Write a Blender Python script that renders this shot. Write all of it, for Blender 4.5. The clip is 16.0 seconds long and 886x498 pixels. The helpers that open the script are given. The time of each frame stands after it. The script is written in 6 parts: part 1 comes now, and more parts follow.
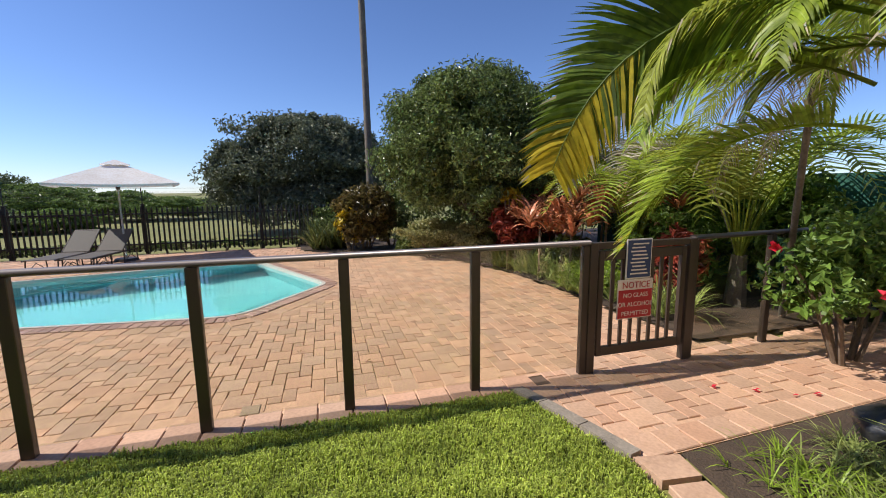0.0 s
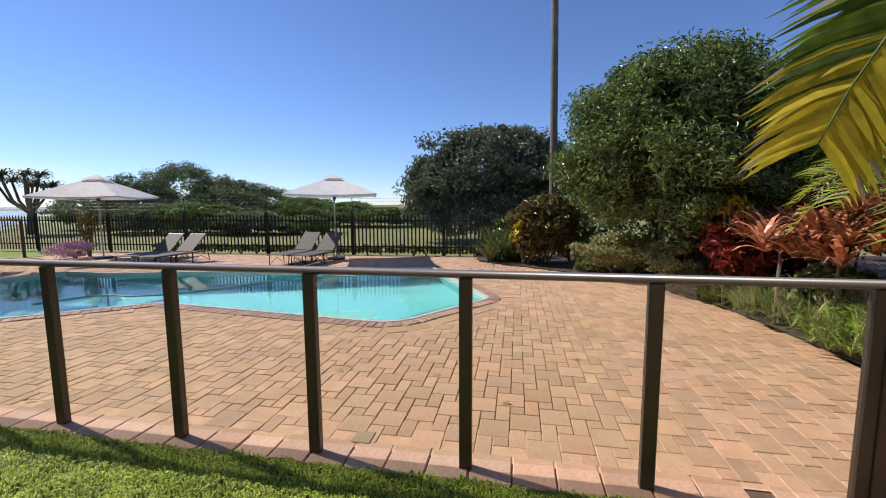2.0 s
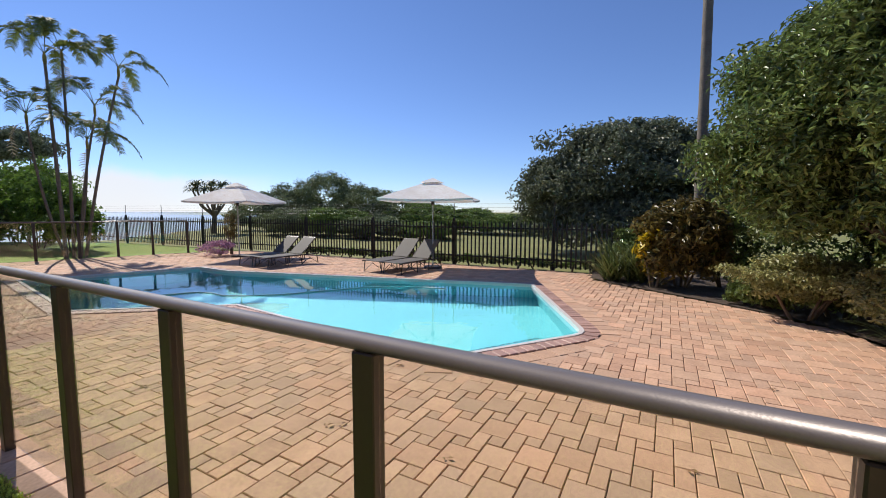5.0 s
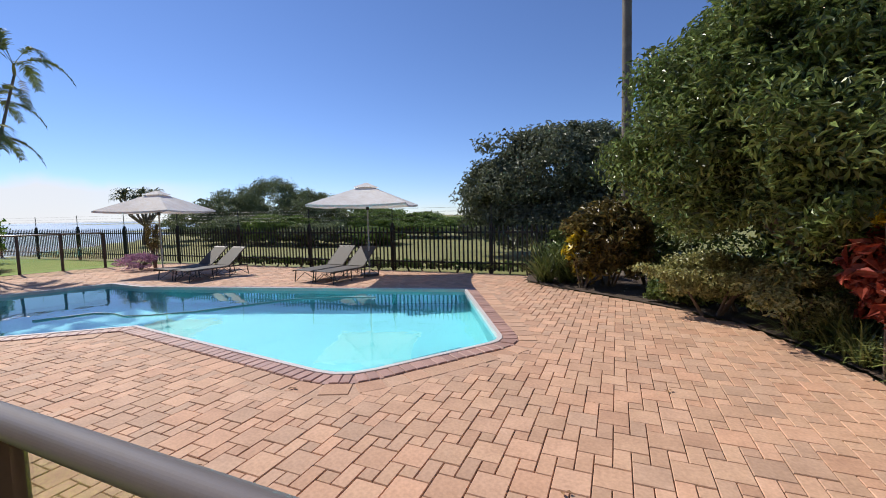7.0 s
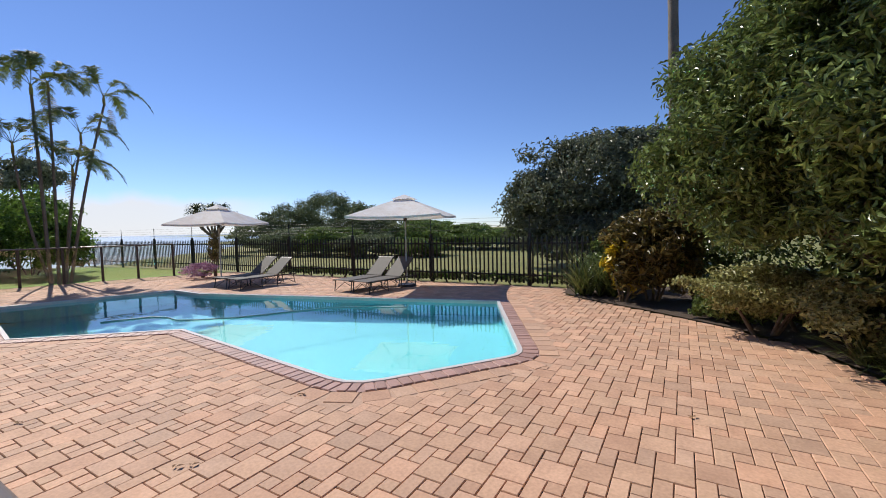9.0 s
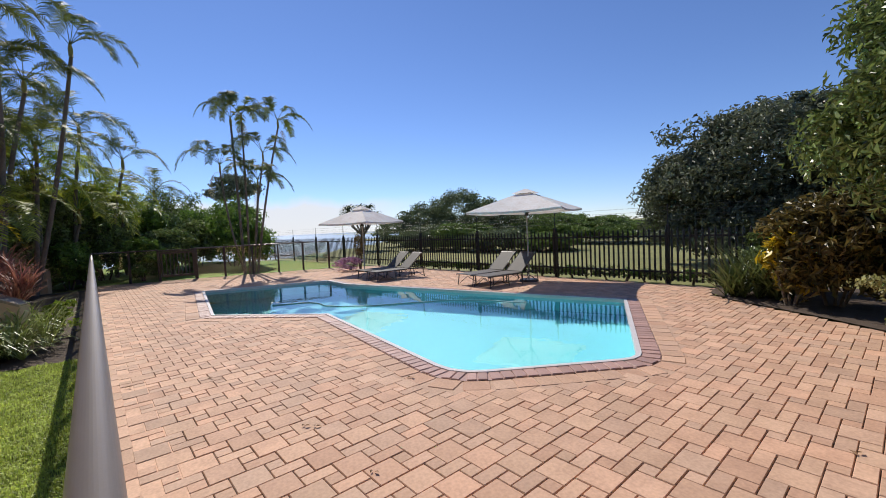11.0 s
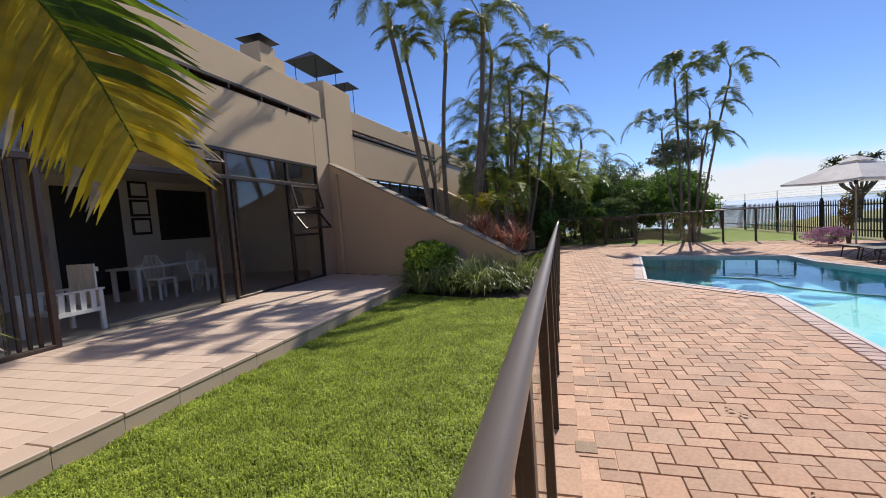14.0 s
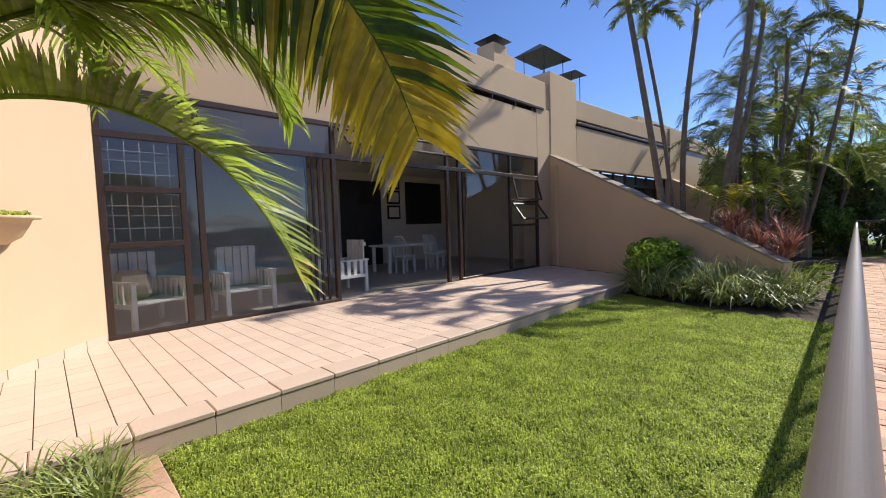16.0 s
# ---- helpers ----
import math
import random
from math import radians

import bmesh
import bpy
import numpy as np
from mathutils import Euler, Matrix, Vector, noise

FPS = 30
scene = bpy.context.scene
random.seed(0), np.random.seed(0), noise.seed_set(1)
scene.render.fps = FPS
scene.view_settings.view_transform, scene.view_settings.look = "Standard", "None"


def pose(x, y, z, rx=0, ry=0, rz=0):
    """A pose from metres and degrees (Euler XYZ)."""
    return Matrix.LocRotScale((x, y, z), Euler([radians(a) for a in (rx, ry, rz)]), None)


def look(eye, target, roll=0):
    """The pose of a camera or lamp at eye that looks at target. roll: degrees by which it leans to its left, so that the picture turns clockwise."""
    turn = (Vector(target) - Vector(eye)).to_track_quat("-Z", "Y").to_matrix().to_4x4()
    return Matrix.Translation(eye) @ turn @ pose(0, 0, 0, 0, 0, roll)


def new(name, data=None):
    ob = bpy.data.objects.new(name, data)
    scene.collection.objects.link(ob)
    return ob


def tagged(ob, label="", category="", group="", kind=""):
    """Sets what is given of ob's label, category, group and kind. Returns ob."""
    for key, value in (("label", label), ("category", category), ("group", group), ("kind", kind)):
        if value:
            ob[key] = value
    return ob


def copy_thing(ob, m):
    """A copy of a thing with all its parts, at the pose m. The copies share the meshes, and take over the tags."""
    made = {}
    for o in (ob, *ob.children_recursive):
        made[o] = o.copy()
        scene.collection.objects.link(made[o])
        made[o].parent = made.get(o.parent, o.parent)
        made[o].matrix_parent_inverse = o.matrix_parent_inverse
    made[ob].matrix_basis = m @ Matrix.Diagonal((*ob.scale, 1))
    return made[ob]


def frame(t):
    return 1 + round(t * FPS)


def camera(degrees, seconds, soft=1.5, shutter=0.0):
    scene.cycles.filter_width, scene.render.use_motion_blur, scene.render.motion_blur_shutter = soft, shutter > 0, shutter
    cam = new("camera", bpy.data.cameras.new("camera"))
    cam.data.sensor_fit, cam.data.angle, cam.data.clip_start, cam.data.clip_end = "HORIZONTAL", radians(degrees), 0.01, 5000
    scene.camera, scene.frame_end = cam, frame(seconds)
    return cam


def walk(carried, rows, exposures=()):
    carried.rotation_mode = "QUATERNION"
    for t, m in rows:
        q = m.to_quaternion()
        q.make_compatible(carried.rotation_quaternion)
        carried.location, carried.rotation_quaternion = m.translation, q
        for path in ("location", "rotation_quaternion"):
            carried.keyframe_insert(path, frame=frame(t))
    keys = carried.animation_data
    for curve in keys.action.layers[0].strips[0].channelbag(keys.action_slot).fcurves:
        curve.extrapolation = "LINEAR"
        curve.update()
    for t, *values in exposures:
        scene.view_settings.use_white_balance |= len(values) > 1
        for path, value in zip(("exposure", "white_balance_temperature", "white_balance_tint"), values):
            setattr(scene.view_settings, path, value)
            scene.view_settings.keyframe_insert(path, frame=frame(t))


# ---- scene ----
cam = camera(94.8, 16.0, soft=1.0)

PATH = [
    (0, (0.811, -0.049, 1.574), (1.356, 1.854, 1.288), -0.6),
    (0.5, (0.976, 0.053, 1.584), (1.388, 1.992, 1.315), -0.7),
    (1, (1.049, 0.241, 1.532), (1.247, 2.215, 1.283), -0.5),
    (1.5, (1.095, 0.421, 1.518), (1.024, 2.407, 1.291), -0.4),
    (2, (1.187, 0.624, 1.513), (0.829, 2.58, 1.295), -0.3),
    (2.5, (1.251, 0.864, 1.485), (0.639, 2.756, 1.27), -0.3),
    (3, (1.306, 1.13, 1.475), (0.509, 2.951, 1.263), -0.4),
    (3.5, (1.4, 1.343, 1.472), (0.487, 3.11, 1.265), -0.6),
    (3.7, (1.427, 1.482, 1.465), (0.483, 3.234, 1.265), -0.7),
    (5.8, (1.804, 2.169, 1.486), (0.845, 3.916, 1.31), 0.3),
    (6, (1.88, 2.217, 1.523), (0.937, 3.972, 1.346), -0.6),
    (6.5, (1.934, 2.352, 1.5), (1.078, 4.152, 1.333), -0.7),
    (7, (1.994, 2.467, 1.503), (1.211, 4.3, 1.336), -1.1),
    (7.5, (2.044, 2.525, 1.507), (1.294, 4.372, 1.349), -1.8),
    (8, (2.12, 2.583, 1.497), (1.325, 4.413, 1.358), -2.0),
    (8.5, (2.255, 2.642, 1.481), (1.36, 4.426, 1.36), -1.9),
    (9, (2.346, 2.696, 1.473), (1.33, 4.416, 1.369), -1.4),
    (11.5, (2.68, 2.888, 1.468), (1.039, 4.025, 1.355), -3.2),
    (12, (2.709, 2.94, 1.448), (0.938, 3.861, 1.325), -3.5),
    (12.5, (2.711, 2.964, 1.448), (0.811, 3.573, 1.31), -4.0),
    (13, (2.707, 2.997, 1.427), (0.725, 3.226, 1.286), -4.1),
    (13.5, (2.749, 2.986, 1.436), (0.762, 2.811, 1.29), -4.1),
    (14, (2.765, 2.925, 1.456), (0.85, 2.363, 1.319), -4.1),
    (14.5, (2.746, 2.886, 1.454), (0.963, 1.988, 1.332), -3.9),
    (15, (2.669, 2.839, 1.433), (1.047, 1.675, 1.326), -3.6),
    (15.5, (2.715, 2.815, 1.413), (1.234, 1.474, 1.309), -3.0),
    (16, (2.781, 2.824, 1.436), (1.381, 1.401, 1.316), -1.8),
]
walk(cam, [(t, look(eye, target, roll)) for t, eye, target, roll in PATH],
     exposures=[(0, 0.22), (2, 0.16), (3.5, 0.12), (6, 0.06), (9, 0.0), (12.5, -0.02), (13.5, 0.0), (14, 0.02), (14.5, 0.15), (16, 0.34)])


# ---- light ----
world = bpy.data.worlds.new("sky")
scene.world = world
world.use_nodes = True
wn = world.node_tree
sky = wn.nodes.new("ShaderNodeTexSky")
sky.sky_type = 'NISHITA'
sky.sun_disc = False
SUN = Vector((-1.0, 0.27, 1.0)).normalized()
sky.sun_elevation = math.asin(SUN.z)
sky.sun_rotation = math.atan2(SUN.x, SUN.y)
sky.altitude = 1200
sky.air_density, sky.dust_density, sky.ozone_density = 1.0, 0.05, 5.0
tint = wn.nodes.new("ShaderNodeVectorMath")
tint.operation = 'MULTIPLY'
tint.inputs[1].default_value = (0.94, 0.975, 1.18)
wn.links.new(sky.outputs[0], tint.inputs[0])
# low cloud bank over the sea
geo = wn.nodes.new("ShaderNodeTexCoord")
sep = wn.nodes.new("ShaderNodeSeparateXYZ")
wn.links.new(geo.outputs["Generated"], sep.inputs[0])
puff = wn.nodes.new("ShaderNodeTexNoise")
puff.inputs["Scale"].default_value, puff.inputs["Detail"].default_value = 7.0, 5
wn.links.new(geo.outputs["Generated"], puff.inputs["Vector"])


def ranged(socket, a, b, c, d):
    r = wn.nodes.new("ShaderNodeMapRange")
    r.interpolation_type = 'SMOOTHSTEP'
    for k, v in enumerate((a, b, c, d)):
        r.inputs[k + 1].default_value = v
    wn.links.new(socket, r.inputs[0])
    return r.outputs[0]


def times(p, q):
    r = wn.nodes.new("ShaderNodeMath")
    r.operation = 'MULTIPLY'
    wn.links.new(p, r.inputs[0])
    wn.links.new(q, r.inputs[1])
    return r.outputs[0]


edge = wn.nodes.new("ShaderNodeMath")
edge.operation = 'MULTIPLY_ADD'
edge.inputs[1].default_value, edge.inputs[2].default_value = -0.06, 0.03
wn.links.new(puff.outputs[0], edge.inputs[0])
low = wn.nodes.new("ShaderNodeMath")
low.operation = 'ADD'
wn.links.new(sep.outputs[2], low.inputs[0])
wn.links.new(edge.outputs[0], low.inputs[1])
cloud = times(ranged(low.outputs[0], 0.06, 0.085, 0.9, 0.0), ranged(sep.outputs[0], -0.92, -0.75, 1.0, 0.0))
blend = wn.nodes.new("ShaderNodeMix")
blend.data_type = 'RGBA'
wn.links.new(cloud, blend.inputs[0])
wn.links.new(tint.outputs[0], blend.inputs[6])
blend.inputs[7].default_value = (7.5, 7.6, 8.0, 1)
wn.links.new(blend.outputs[2], wn.nodes["Background"].inputs[0])
wn.nodes["Background"].inputs[1].default_value = 0.11
sun = new("sun", bpy.data.lights.new("sun", 'SUN'))
sun.data.energy, sun.data.angle, sun.data.color = 4.9, radians(0.55), (1.0, 0.94, 0.84)
sun.matrix_world = look(tuple(SUN * 50), (0, 0, 0))


# ---- materials ----
def material(name, base, rough=0.7, vary=0.15, scale=8.0, fine=60.0, bump=0.15, metal=0.0, per_piece=0.0, hue=None, spec=0.5, dist=0.01, shades=None):
    """Noise at two sizes on the colour, fine relief, and a change from piece to piece."""
    m = bpy.data.materials.new(name)
    m.use_nodes = True
    n, l = m.node_tree.nodes, m.node_tree.links
    b = n["Principled BSDF"]
    b.inputs["Roughness"].default_value = rough
    b.inputs["Metallic"].default_value = metal
    b.inputs["Specular IOR Level"].default_value = spec
    co = n.new("ShaderNodeTexCoord")
    big, small = n.new("ShaderNodeTexNoise"), n.new("ShaderNodeTexNoise")
    big.inputs["Scale"].default_value, small.inputs["Scale"].default_value = scale, fine
    big.inputs["Detail"].default_value = 4
    for t in (big, small):
        l.new(co.outputs["Object"], t.inputs["Vector"])
    add = n.new("ShaderNodeMath")
    add.operation = 'ADD'
    l.new(big.outputs[0], add.inputs[0])
    l.new(small.outputs[0], add.inputs[1])
    half = n.new("ShaderNodeMath")
    half.operation = 'MULTIPLY'
    half.inputs[1].default_value = 0.5
    l.new(add.outputs[0], half.inputs[0])
    ramp = n.new("ShaderNodeValToRGB")
    e = ramp.color_ramp.elements
    e[0].position, e[1].position = 0.3, 0.7
    other = hue or base
    e[0].color = (*[c * (1 - vary) for c in base], 1)
    e[1].color = (*[min(1, c * (1 + vary)) for c in other], 1)
    l.new(half.outputs[0], ramp.inputs[0])
    out = ramp.outputs[0]
    if per_piece:
        info, geo = n.new("ShaderNodeObjectInfo"), n.new("ShaderNodeNewGeometry")
        sm = n.new("ShaderNodeMath")
        sm.operation = 'ADD'
        l.new(info.outputs["Random"], sm.inputs[0])
        l.new(geo.outputs["Random Per Island"], sm.inputs[1])
        fr = n.new("ShaderNodeMath")
        fr.operation = 'FRACT'
        l.new(sm.outputs[0], fr.inputs[0])
        mr = n.new("ShaderNodeMapRange")
        mr.inputs[3].default_value, mr.inputs[4].default_value = 1 - per_piece, 1 + per_piece
        l.new(fr.outputs[0], mr.inputs[0])
        mul = n.new("ShaderNodeVectorMath")
        mul.operation = 'SCALE'
        l.new(out, mul.inputs[0])
        l.new(mr.outputs[0], mul.inputs["Scale"])
        out = mul.outputs[0]
        if shades:
            pick = n.new("ShaderNodeMath")
            pick.operation = 'MULTIPLY_ADD'
            pick.inputs[1].default_value, pick.inputs[2].default_value = 7.31, 0.37
            l.new(fr.outputs[0], pick.inputs[0])
            pf2 = n.new("ShaderNodeMath")
            pf2.operation = 'FRACT'
            l.new(pick.outputs[0], pf2.inputs[0])
            sr = n.new("ShaderNodeValToRGB")
            sr.color_ramp.elements[0].color = (*shades[0], 1)
            sr.color_ramp.elements[1].color = (*shades[-1], 1)
            for q, c in enumerate(shades[1:-1]):
                sr.color_ramp.elements.new((q + 1) / (len(shades) - 1)).color = (*c, 1)
            l.new(pf2.outputs[0], sr.inputs[0])
            m3 = n.new("ShaderNodeVectorMath")
            m3.operation = 'MULTIPLY'
            l.new(out, m3.inputs[0])
            l.new(sr.outputs[0], m3.inputs[1])
            out = m3.outputs[0]
    l.new(out, b.inputs["Base Color"])
    if bump:
        bp = n.new("ShaderNodeBump")
        bp.inputs["Strength"].default_value, bp.inputs["Distance"].default_value = bump, dist
        l.new(half.outputs[0], bp.inputs["Height"])
        l.new(bp.outputs[0], b.inputs["Normal"])
    return m


def leaf_material(name, base, hue, rough=0.45, through_it=0.35, per_piece=0.35):
    m = material(name, base, rough, 0.2, 3.0, 25.0, 0.0, per_piece=per_piece, hue=hue)
    n, l = m.node_tree.nodes, m.node_tree.links
    b = n["Principled BSDF"]
    tr, mix = n.new("ShaderNodeBsdfTranslucent"), n.new("ShaderNodeMixShader")
    mix.inputs[0].default_value = through_it
    l.new(b.inputs["Base Color"].links[0].from_socket, tr.inputs[0])
    l.new(b.outputs[0], mix.inputs[1])
    l.new(tr.outputs[0], mix.inputs[2])
    l.new(mix.outputs[0], n["Material Output"].inputs[0])
    return m


def pane_material(name, tint, gloss=1.0, sheen=0.04, rim=0.75):
    """A thin pane: tinted see-through with a glossy coat."""
    m = bpy.data.materials.new(name)
    m.use_nodes = True
    n, l = m.node_tree.nodes, m.node_tree.links
    n.remove(n["Principled BSDF"])
    tr, gl, mix, fr = (n.new("ShaderNodeBsdfTransparent"), n.new("ShaderNodeBsdfGlossy"), n.new("ShaderNodeMixShader"), n.new("ShaderNodeLayerWeight"))
    tr.inputs[0].default_value = (*tint, 1)
    gl.inputs["Roughness"].default_value = 0.02
    gl.inputs[0].default_value = (gloss, gloss, gloss, 1)
    fr.inputs[0].default_value = 0.5
    pw, mr = n.new("ShaderNodeMath"), n.new("ShaderNodeMapRange")
    pw.operation = 'POWER'
    pw.inputs[1].default_value = 4.0
    mr.inputs[3].default_value, mr.inputs[4].default_value = sheen, rim
    l.new(fr.outputs["Facing"], pw.inputs[0])
    l.new(pw.outputs[0], mr.inputs[0])
    l.new(mr.outputs[0], mix.inputs[0])
    l.new(tr.outputs[0], mix.inputs[1])
    l.new(gl.outputs[0], mix.inputs[2])
    l.new(mix.outputs[0], n["Material Output"].inputs[0])
    return m


PAVER = material("sandstone_paver", (0.50, 0.30, 0.20), 0.8, 0.16, 5.0, 45.0, 0.35, per_piece=0.14, hue=(0.55, 0.345, 0.235), dist=0.004, shades=[(0.92, 0.96, 0.98), (1.0, 1.0, 1.0), (1.05, 0.98, 0.94), (1.0, 1.02, 1.0), (1.07, 1.05, 1.02)])
JOINT = material("joint_sand", (0.12, 0.077, 0.052), 0.95, 0.3, 12.0, 90.0, 0.3)
COPING = material("coping_brick", (0.42, 0.25, 0.20), 0.5, 0.2, 14.0, 120.0, 0.5, per_piece=0.15, dist=0.003)
SOIL = material("bed_soil", (0.075, 0.05, 0.035), 0.95, 0.4, 6.0, 70.0, 0.8, dist=0.03)
LAWN_SOIL = material("lawn_soil", (0.11, 0.13, 0.025), 0.95, 0.35, 5.0, 60.0, 0.6, dist=0.02)
GRASS = leaf_material("grass_blade", (0.29, 0.38, 0.055), (0.54, 0.61, 0.13), 0.5, 0.42, 0.5)
FIELD = material("field_grass", (0.16, 0.17, 0.045), 0.9, 0.25, 0.4, 6.0, 0.6, hue=(0.21, 0.20, 0.06), dist=0.05)
BROWN = material("dark_brown_metal", (0.045, 0.032, 0.024), 0.4, 0.12, 10.0, 160.0, 0.06)
RAIL = material("satin_brown_rail", (0.14, 0.115, 0.105), 0.36, 0.10, 8.0, 200.0, 0.05, metal=0.35)
BLACK = material("black_palisade", (0.012, 0.012, 0.013), 0.5, 0.2, 9.0, 80.0, 0.1)
PLASTER = material("beige_plaster", (0.62, 0.46, 0.30), 0.9, 0.05, 1.2, 120.0, 0.25, dist=0.004)
TILE = material("patio_tile", (0.66, 0.50, 0.39), 0.55, 0.05, 3.0, 90.0, 0.1, per_piece=0.05, dist=0.002)
POOLMAT = material("pool_plaster", (0.12, 0.46, 0.525), 0.6, 0.05, 1.5, 30.0, 0.1)
BARK = material("grey_bark", (0.16, 0.12, 0.085), 0.9, 0.35, 8.0, 50.0, 0.8, dist=0.02)
PANE = pane_material("fence_glass", (0.96, 0.96, 0.91))
WINDOW = pane_material("window_glass", (0.86, 0.88, 0.90), sheen=0.045, rim=0.5)


# ---- building helpers ----
def part(name, bm, mat, parent=None, label="", smooth=False):
    me = bpy.data.meshes.new(name)
    bm.to_mesh(me)
    bm.free()
    return part_mesh(name, me, mat, parent, label, smooth)


def part_mesh(name, me, mat, parent=None, label="", smooth=False):
    if mat:
        me.materials.append(mat)
    if smooth:
        me.polygons.foreach_set("use_smooth", [True] * len(me.polygons))
    ob = new(name, me)
    if parent:
        ob.parent = parent
    if label:
        tagged(ob, label)
    return ob


def thing(name, label, category, m=None, group="", kind=""):
    ob = new(name)
    ob.empty_display_size = 0.1
    if m:
        ob.matrix_world = m
    return tagged(ob, label, category, group, kind)


def box(bm, x0, y0, z0, x1, y1, z1, bevel=0.0, m=None):
    r = bmesh.ops.create_cube(bm, size=1, matrix=Matrix.LocRotScale(((x0 + x1) / 2, (y0 + y1) / 2, (z0 + z1) / 2), None, (abs(x1 - x0), abs(y1 - y0), abs(z1 - z0))))
    vs = r["verts"]
    if bevel:
        es = list({e for v in vs for e in v.link_edges})
        vs = [v for v in bmesh.ops.bevel(bm, geom=es, offset=bevel, segments=1, affect='EDGES')["verts"]]
    if m:
        bmesh.ops.transform(bm, matrix=m, verts=list({v for v in vs}))
    return bm


def boxed(*a, bevel=0.0):
    return box(bmesh.new(), *a, bevel=bevel)


def tube(bm, pts, radii, n=8, cap=True):
    """A tapered tube along points."""
    pts = [Vector(p) for p in pts]
    rings = []
    up = Vector((0.13, 0.31, 0.94))
    for i, p in enumerate(pts):
        d = (pts[min(i + 1, len(pts) - 1)] - pts[max(i - 1, 0)]).normalized()
        a = d.cross(up if abs(d.dot(up)) < 0.95 else Vector((1, 0, 0))).normalized()
        b = d.cross(a)
        r = radii[i] if isinstance(radii, (list, tuple)) else radii
        rings.append([bm.verts.new(p + (a * math.cos(2 * math.pi * k / n) + b * math.sin(2 * math.pi * k / n)) * r) for k in range(n)])
    for q0, q1 in zip(rings, rings[1:]):
        for k in range(n):
            bm.faces.new((q0[k], q0[(k + 1) % n], q1[(k + 1) % n], q1[k]))
    if cap:
        bm.faces.new(rings[0])
        bm.faces.new(rings[-1][::-1])
    return bm


def prism(bm, poly, z0, z1):
    """An upright prism over a polygon in plan."""
    a = [bm.verts.new((x, y, z0)) for x, y in poly]
    b = [bm.verts.new((x, y, z1)) for x, y in poly]
    n = len(poly)
    bm.faces.new(a[::-1])
    bm.faces.new(b)
    for k in range(n):
        bm.faces.new((a[k], a[(k + 1) % n], b[(k + 1) % n], b[k]))
    bmesh.ops.recalc_face_normals(bm, faces=bm.faces)
    return bm


def pydata(name, verts, faces):
    me = bpy.data.meshes.new(name)
    me.from_pydata(verts, [], faces)
    me.update()
    return me


def leaves(name, centres, normals, size, aspect=2.2, droop=0.25, rng=None):
    """Many small folded leaves, each of two faces, as one mesh."""
    rng = rng or np.random.default_rng(1)
    c = np.asarray(centres, float)
    nrm = np.asarray(normals, float)
    n = len(c)
    nrm = nrm / (np.linalg.norm(nrm, axis=1, keepdims=True) + 1e-9)
    t = rng.normal(size=(n, 3))
    t -= nrm * (t * nrm).sum(1, keepdims=True)
    t /= np.linalg.norm(t, axis=1, keepdims=True) + 1e-9
    s = np.cross(nrm, t)
    L = size * rng.uniform(0.7, 1.3, (n, 1))
    W = L / aspect * 0.5
    v = np.stack([c - t * L * 0.5, c + s * W + nrm * W * 0.35, c + t * L * 0.5 - nrm * L * droop, c - s * W + nrm * W * 0.35], 1).reshape(-1, 3)
    k = np.arange(n)[:, None] * 4
    f = np.concatenate([k + [0, 1, 2], k + [0, 2, 3]], 1).reshape(-1, 3)
    return pydata(name, v.tolist(), f.tolist())


# ---- plan ----
CORNERS = [(-0.75, 10.07), (0.81, 7.07), (-0.33, 5.45), (-4.25, 5.93), (-6.05, 4.46), (-10.3, 5.08), (-9.1, 8.25), (-7.8, 8.2)]


def eased(poly, cut):
    """The outline with some corners rounded by the given cuts."""
    out = []
    for k, p in enumerate(poly):
        if not cut.get(k):
            out.append(p)
            continue
        p, a, b = Vector(p), Vector(poly[k - 1]), Vector(poly[(k + 1) % len(poly)])
        q0, q1 = p + (a - p).normalized() * cut[k], p + (b - p).normalized() * cut[k]
        out += [tuple(q0.lerp(p, u).lerp(p.lerp(q1, u), u)) for u in (0, 0.33, 0.67, 1)]
    return out


POOL = eased(CORNERS, {1: 0.22, 2: 0.34})
FENCE_Y = 2.82
BED = [(0.05, 12.3), (0.14, 11.52), (0.6, 10.98), (1.75, 10.27), (3.0, 9.35), (3.55, 8.7), (3.9, 7.9), (4.1, 7.2), (4.22, 6.3), (4.3, 5.4), (4.35, 4.4), (4.45, 3.1)]
FAR = lambda x: 12.55 + 0.045 * x


def inside(p, poly):
    x, y = p
    hit = False
    for (x0, y0), (x1, y1) in zip(poly, poly[1:] + poly[:1]):
        if (y0 > y) != (y1 > y) and x < x0 + (y - y0) / (y1 - y0) * (x1 - x0):
            hit = not hit
    return hit


def edge_distance(p, poly, closed=True):
    p = Vector(p)
    best = 1e9
    for a, b in zip(poly, poly[1:] + (poly[:1] if closed else [])):
        a, b = Vector(a), Vector(b)
        s = max(0, min(1, (p - a).dot(b - a) / (b - a).length_squared))
        best = min(best, (a + (b - a) * s - p).length)
    return best


# ---- ground, sea, deck, lawn, beds ----
def ground_height(x, y):
    if -10.5 < x < 1.5 and 3.4 < y < 10.5:
        return -2.4
    s = (-x - 24 - 0.9 * max(0, y - 12)) / 14
    s = max(0.0, min(1.0, s))
    h = -0.05 - 4.0 * s * s * (3 - 2 * s)
    if y > 16:
        h += 0.25 * noise.noise(Vector((x * 0.08, y * 0.08, 0))) * min(1, (y - 16) / 20)
    return h


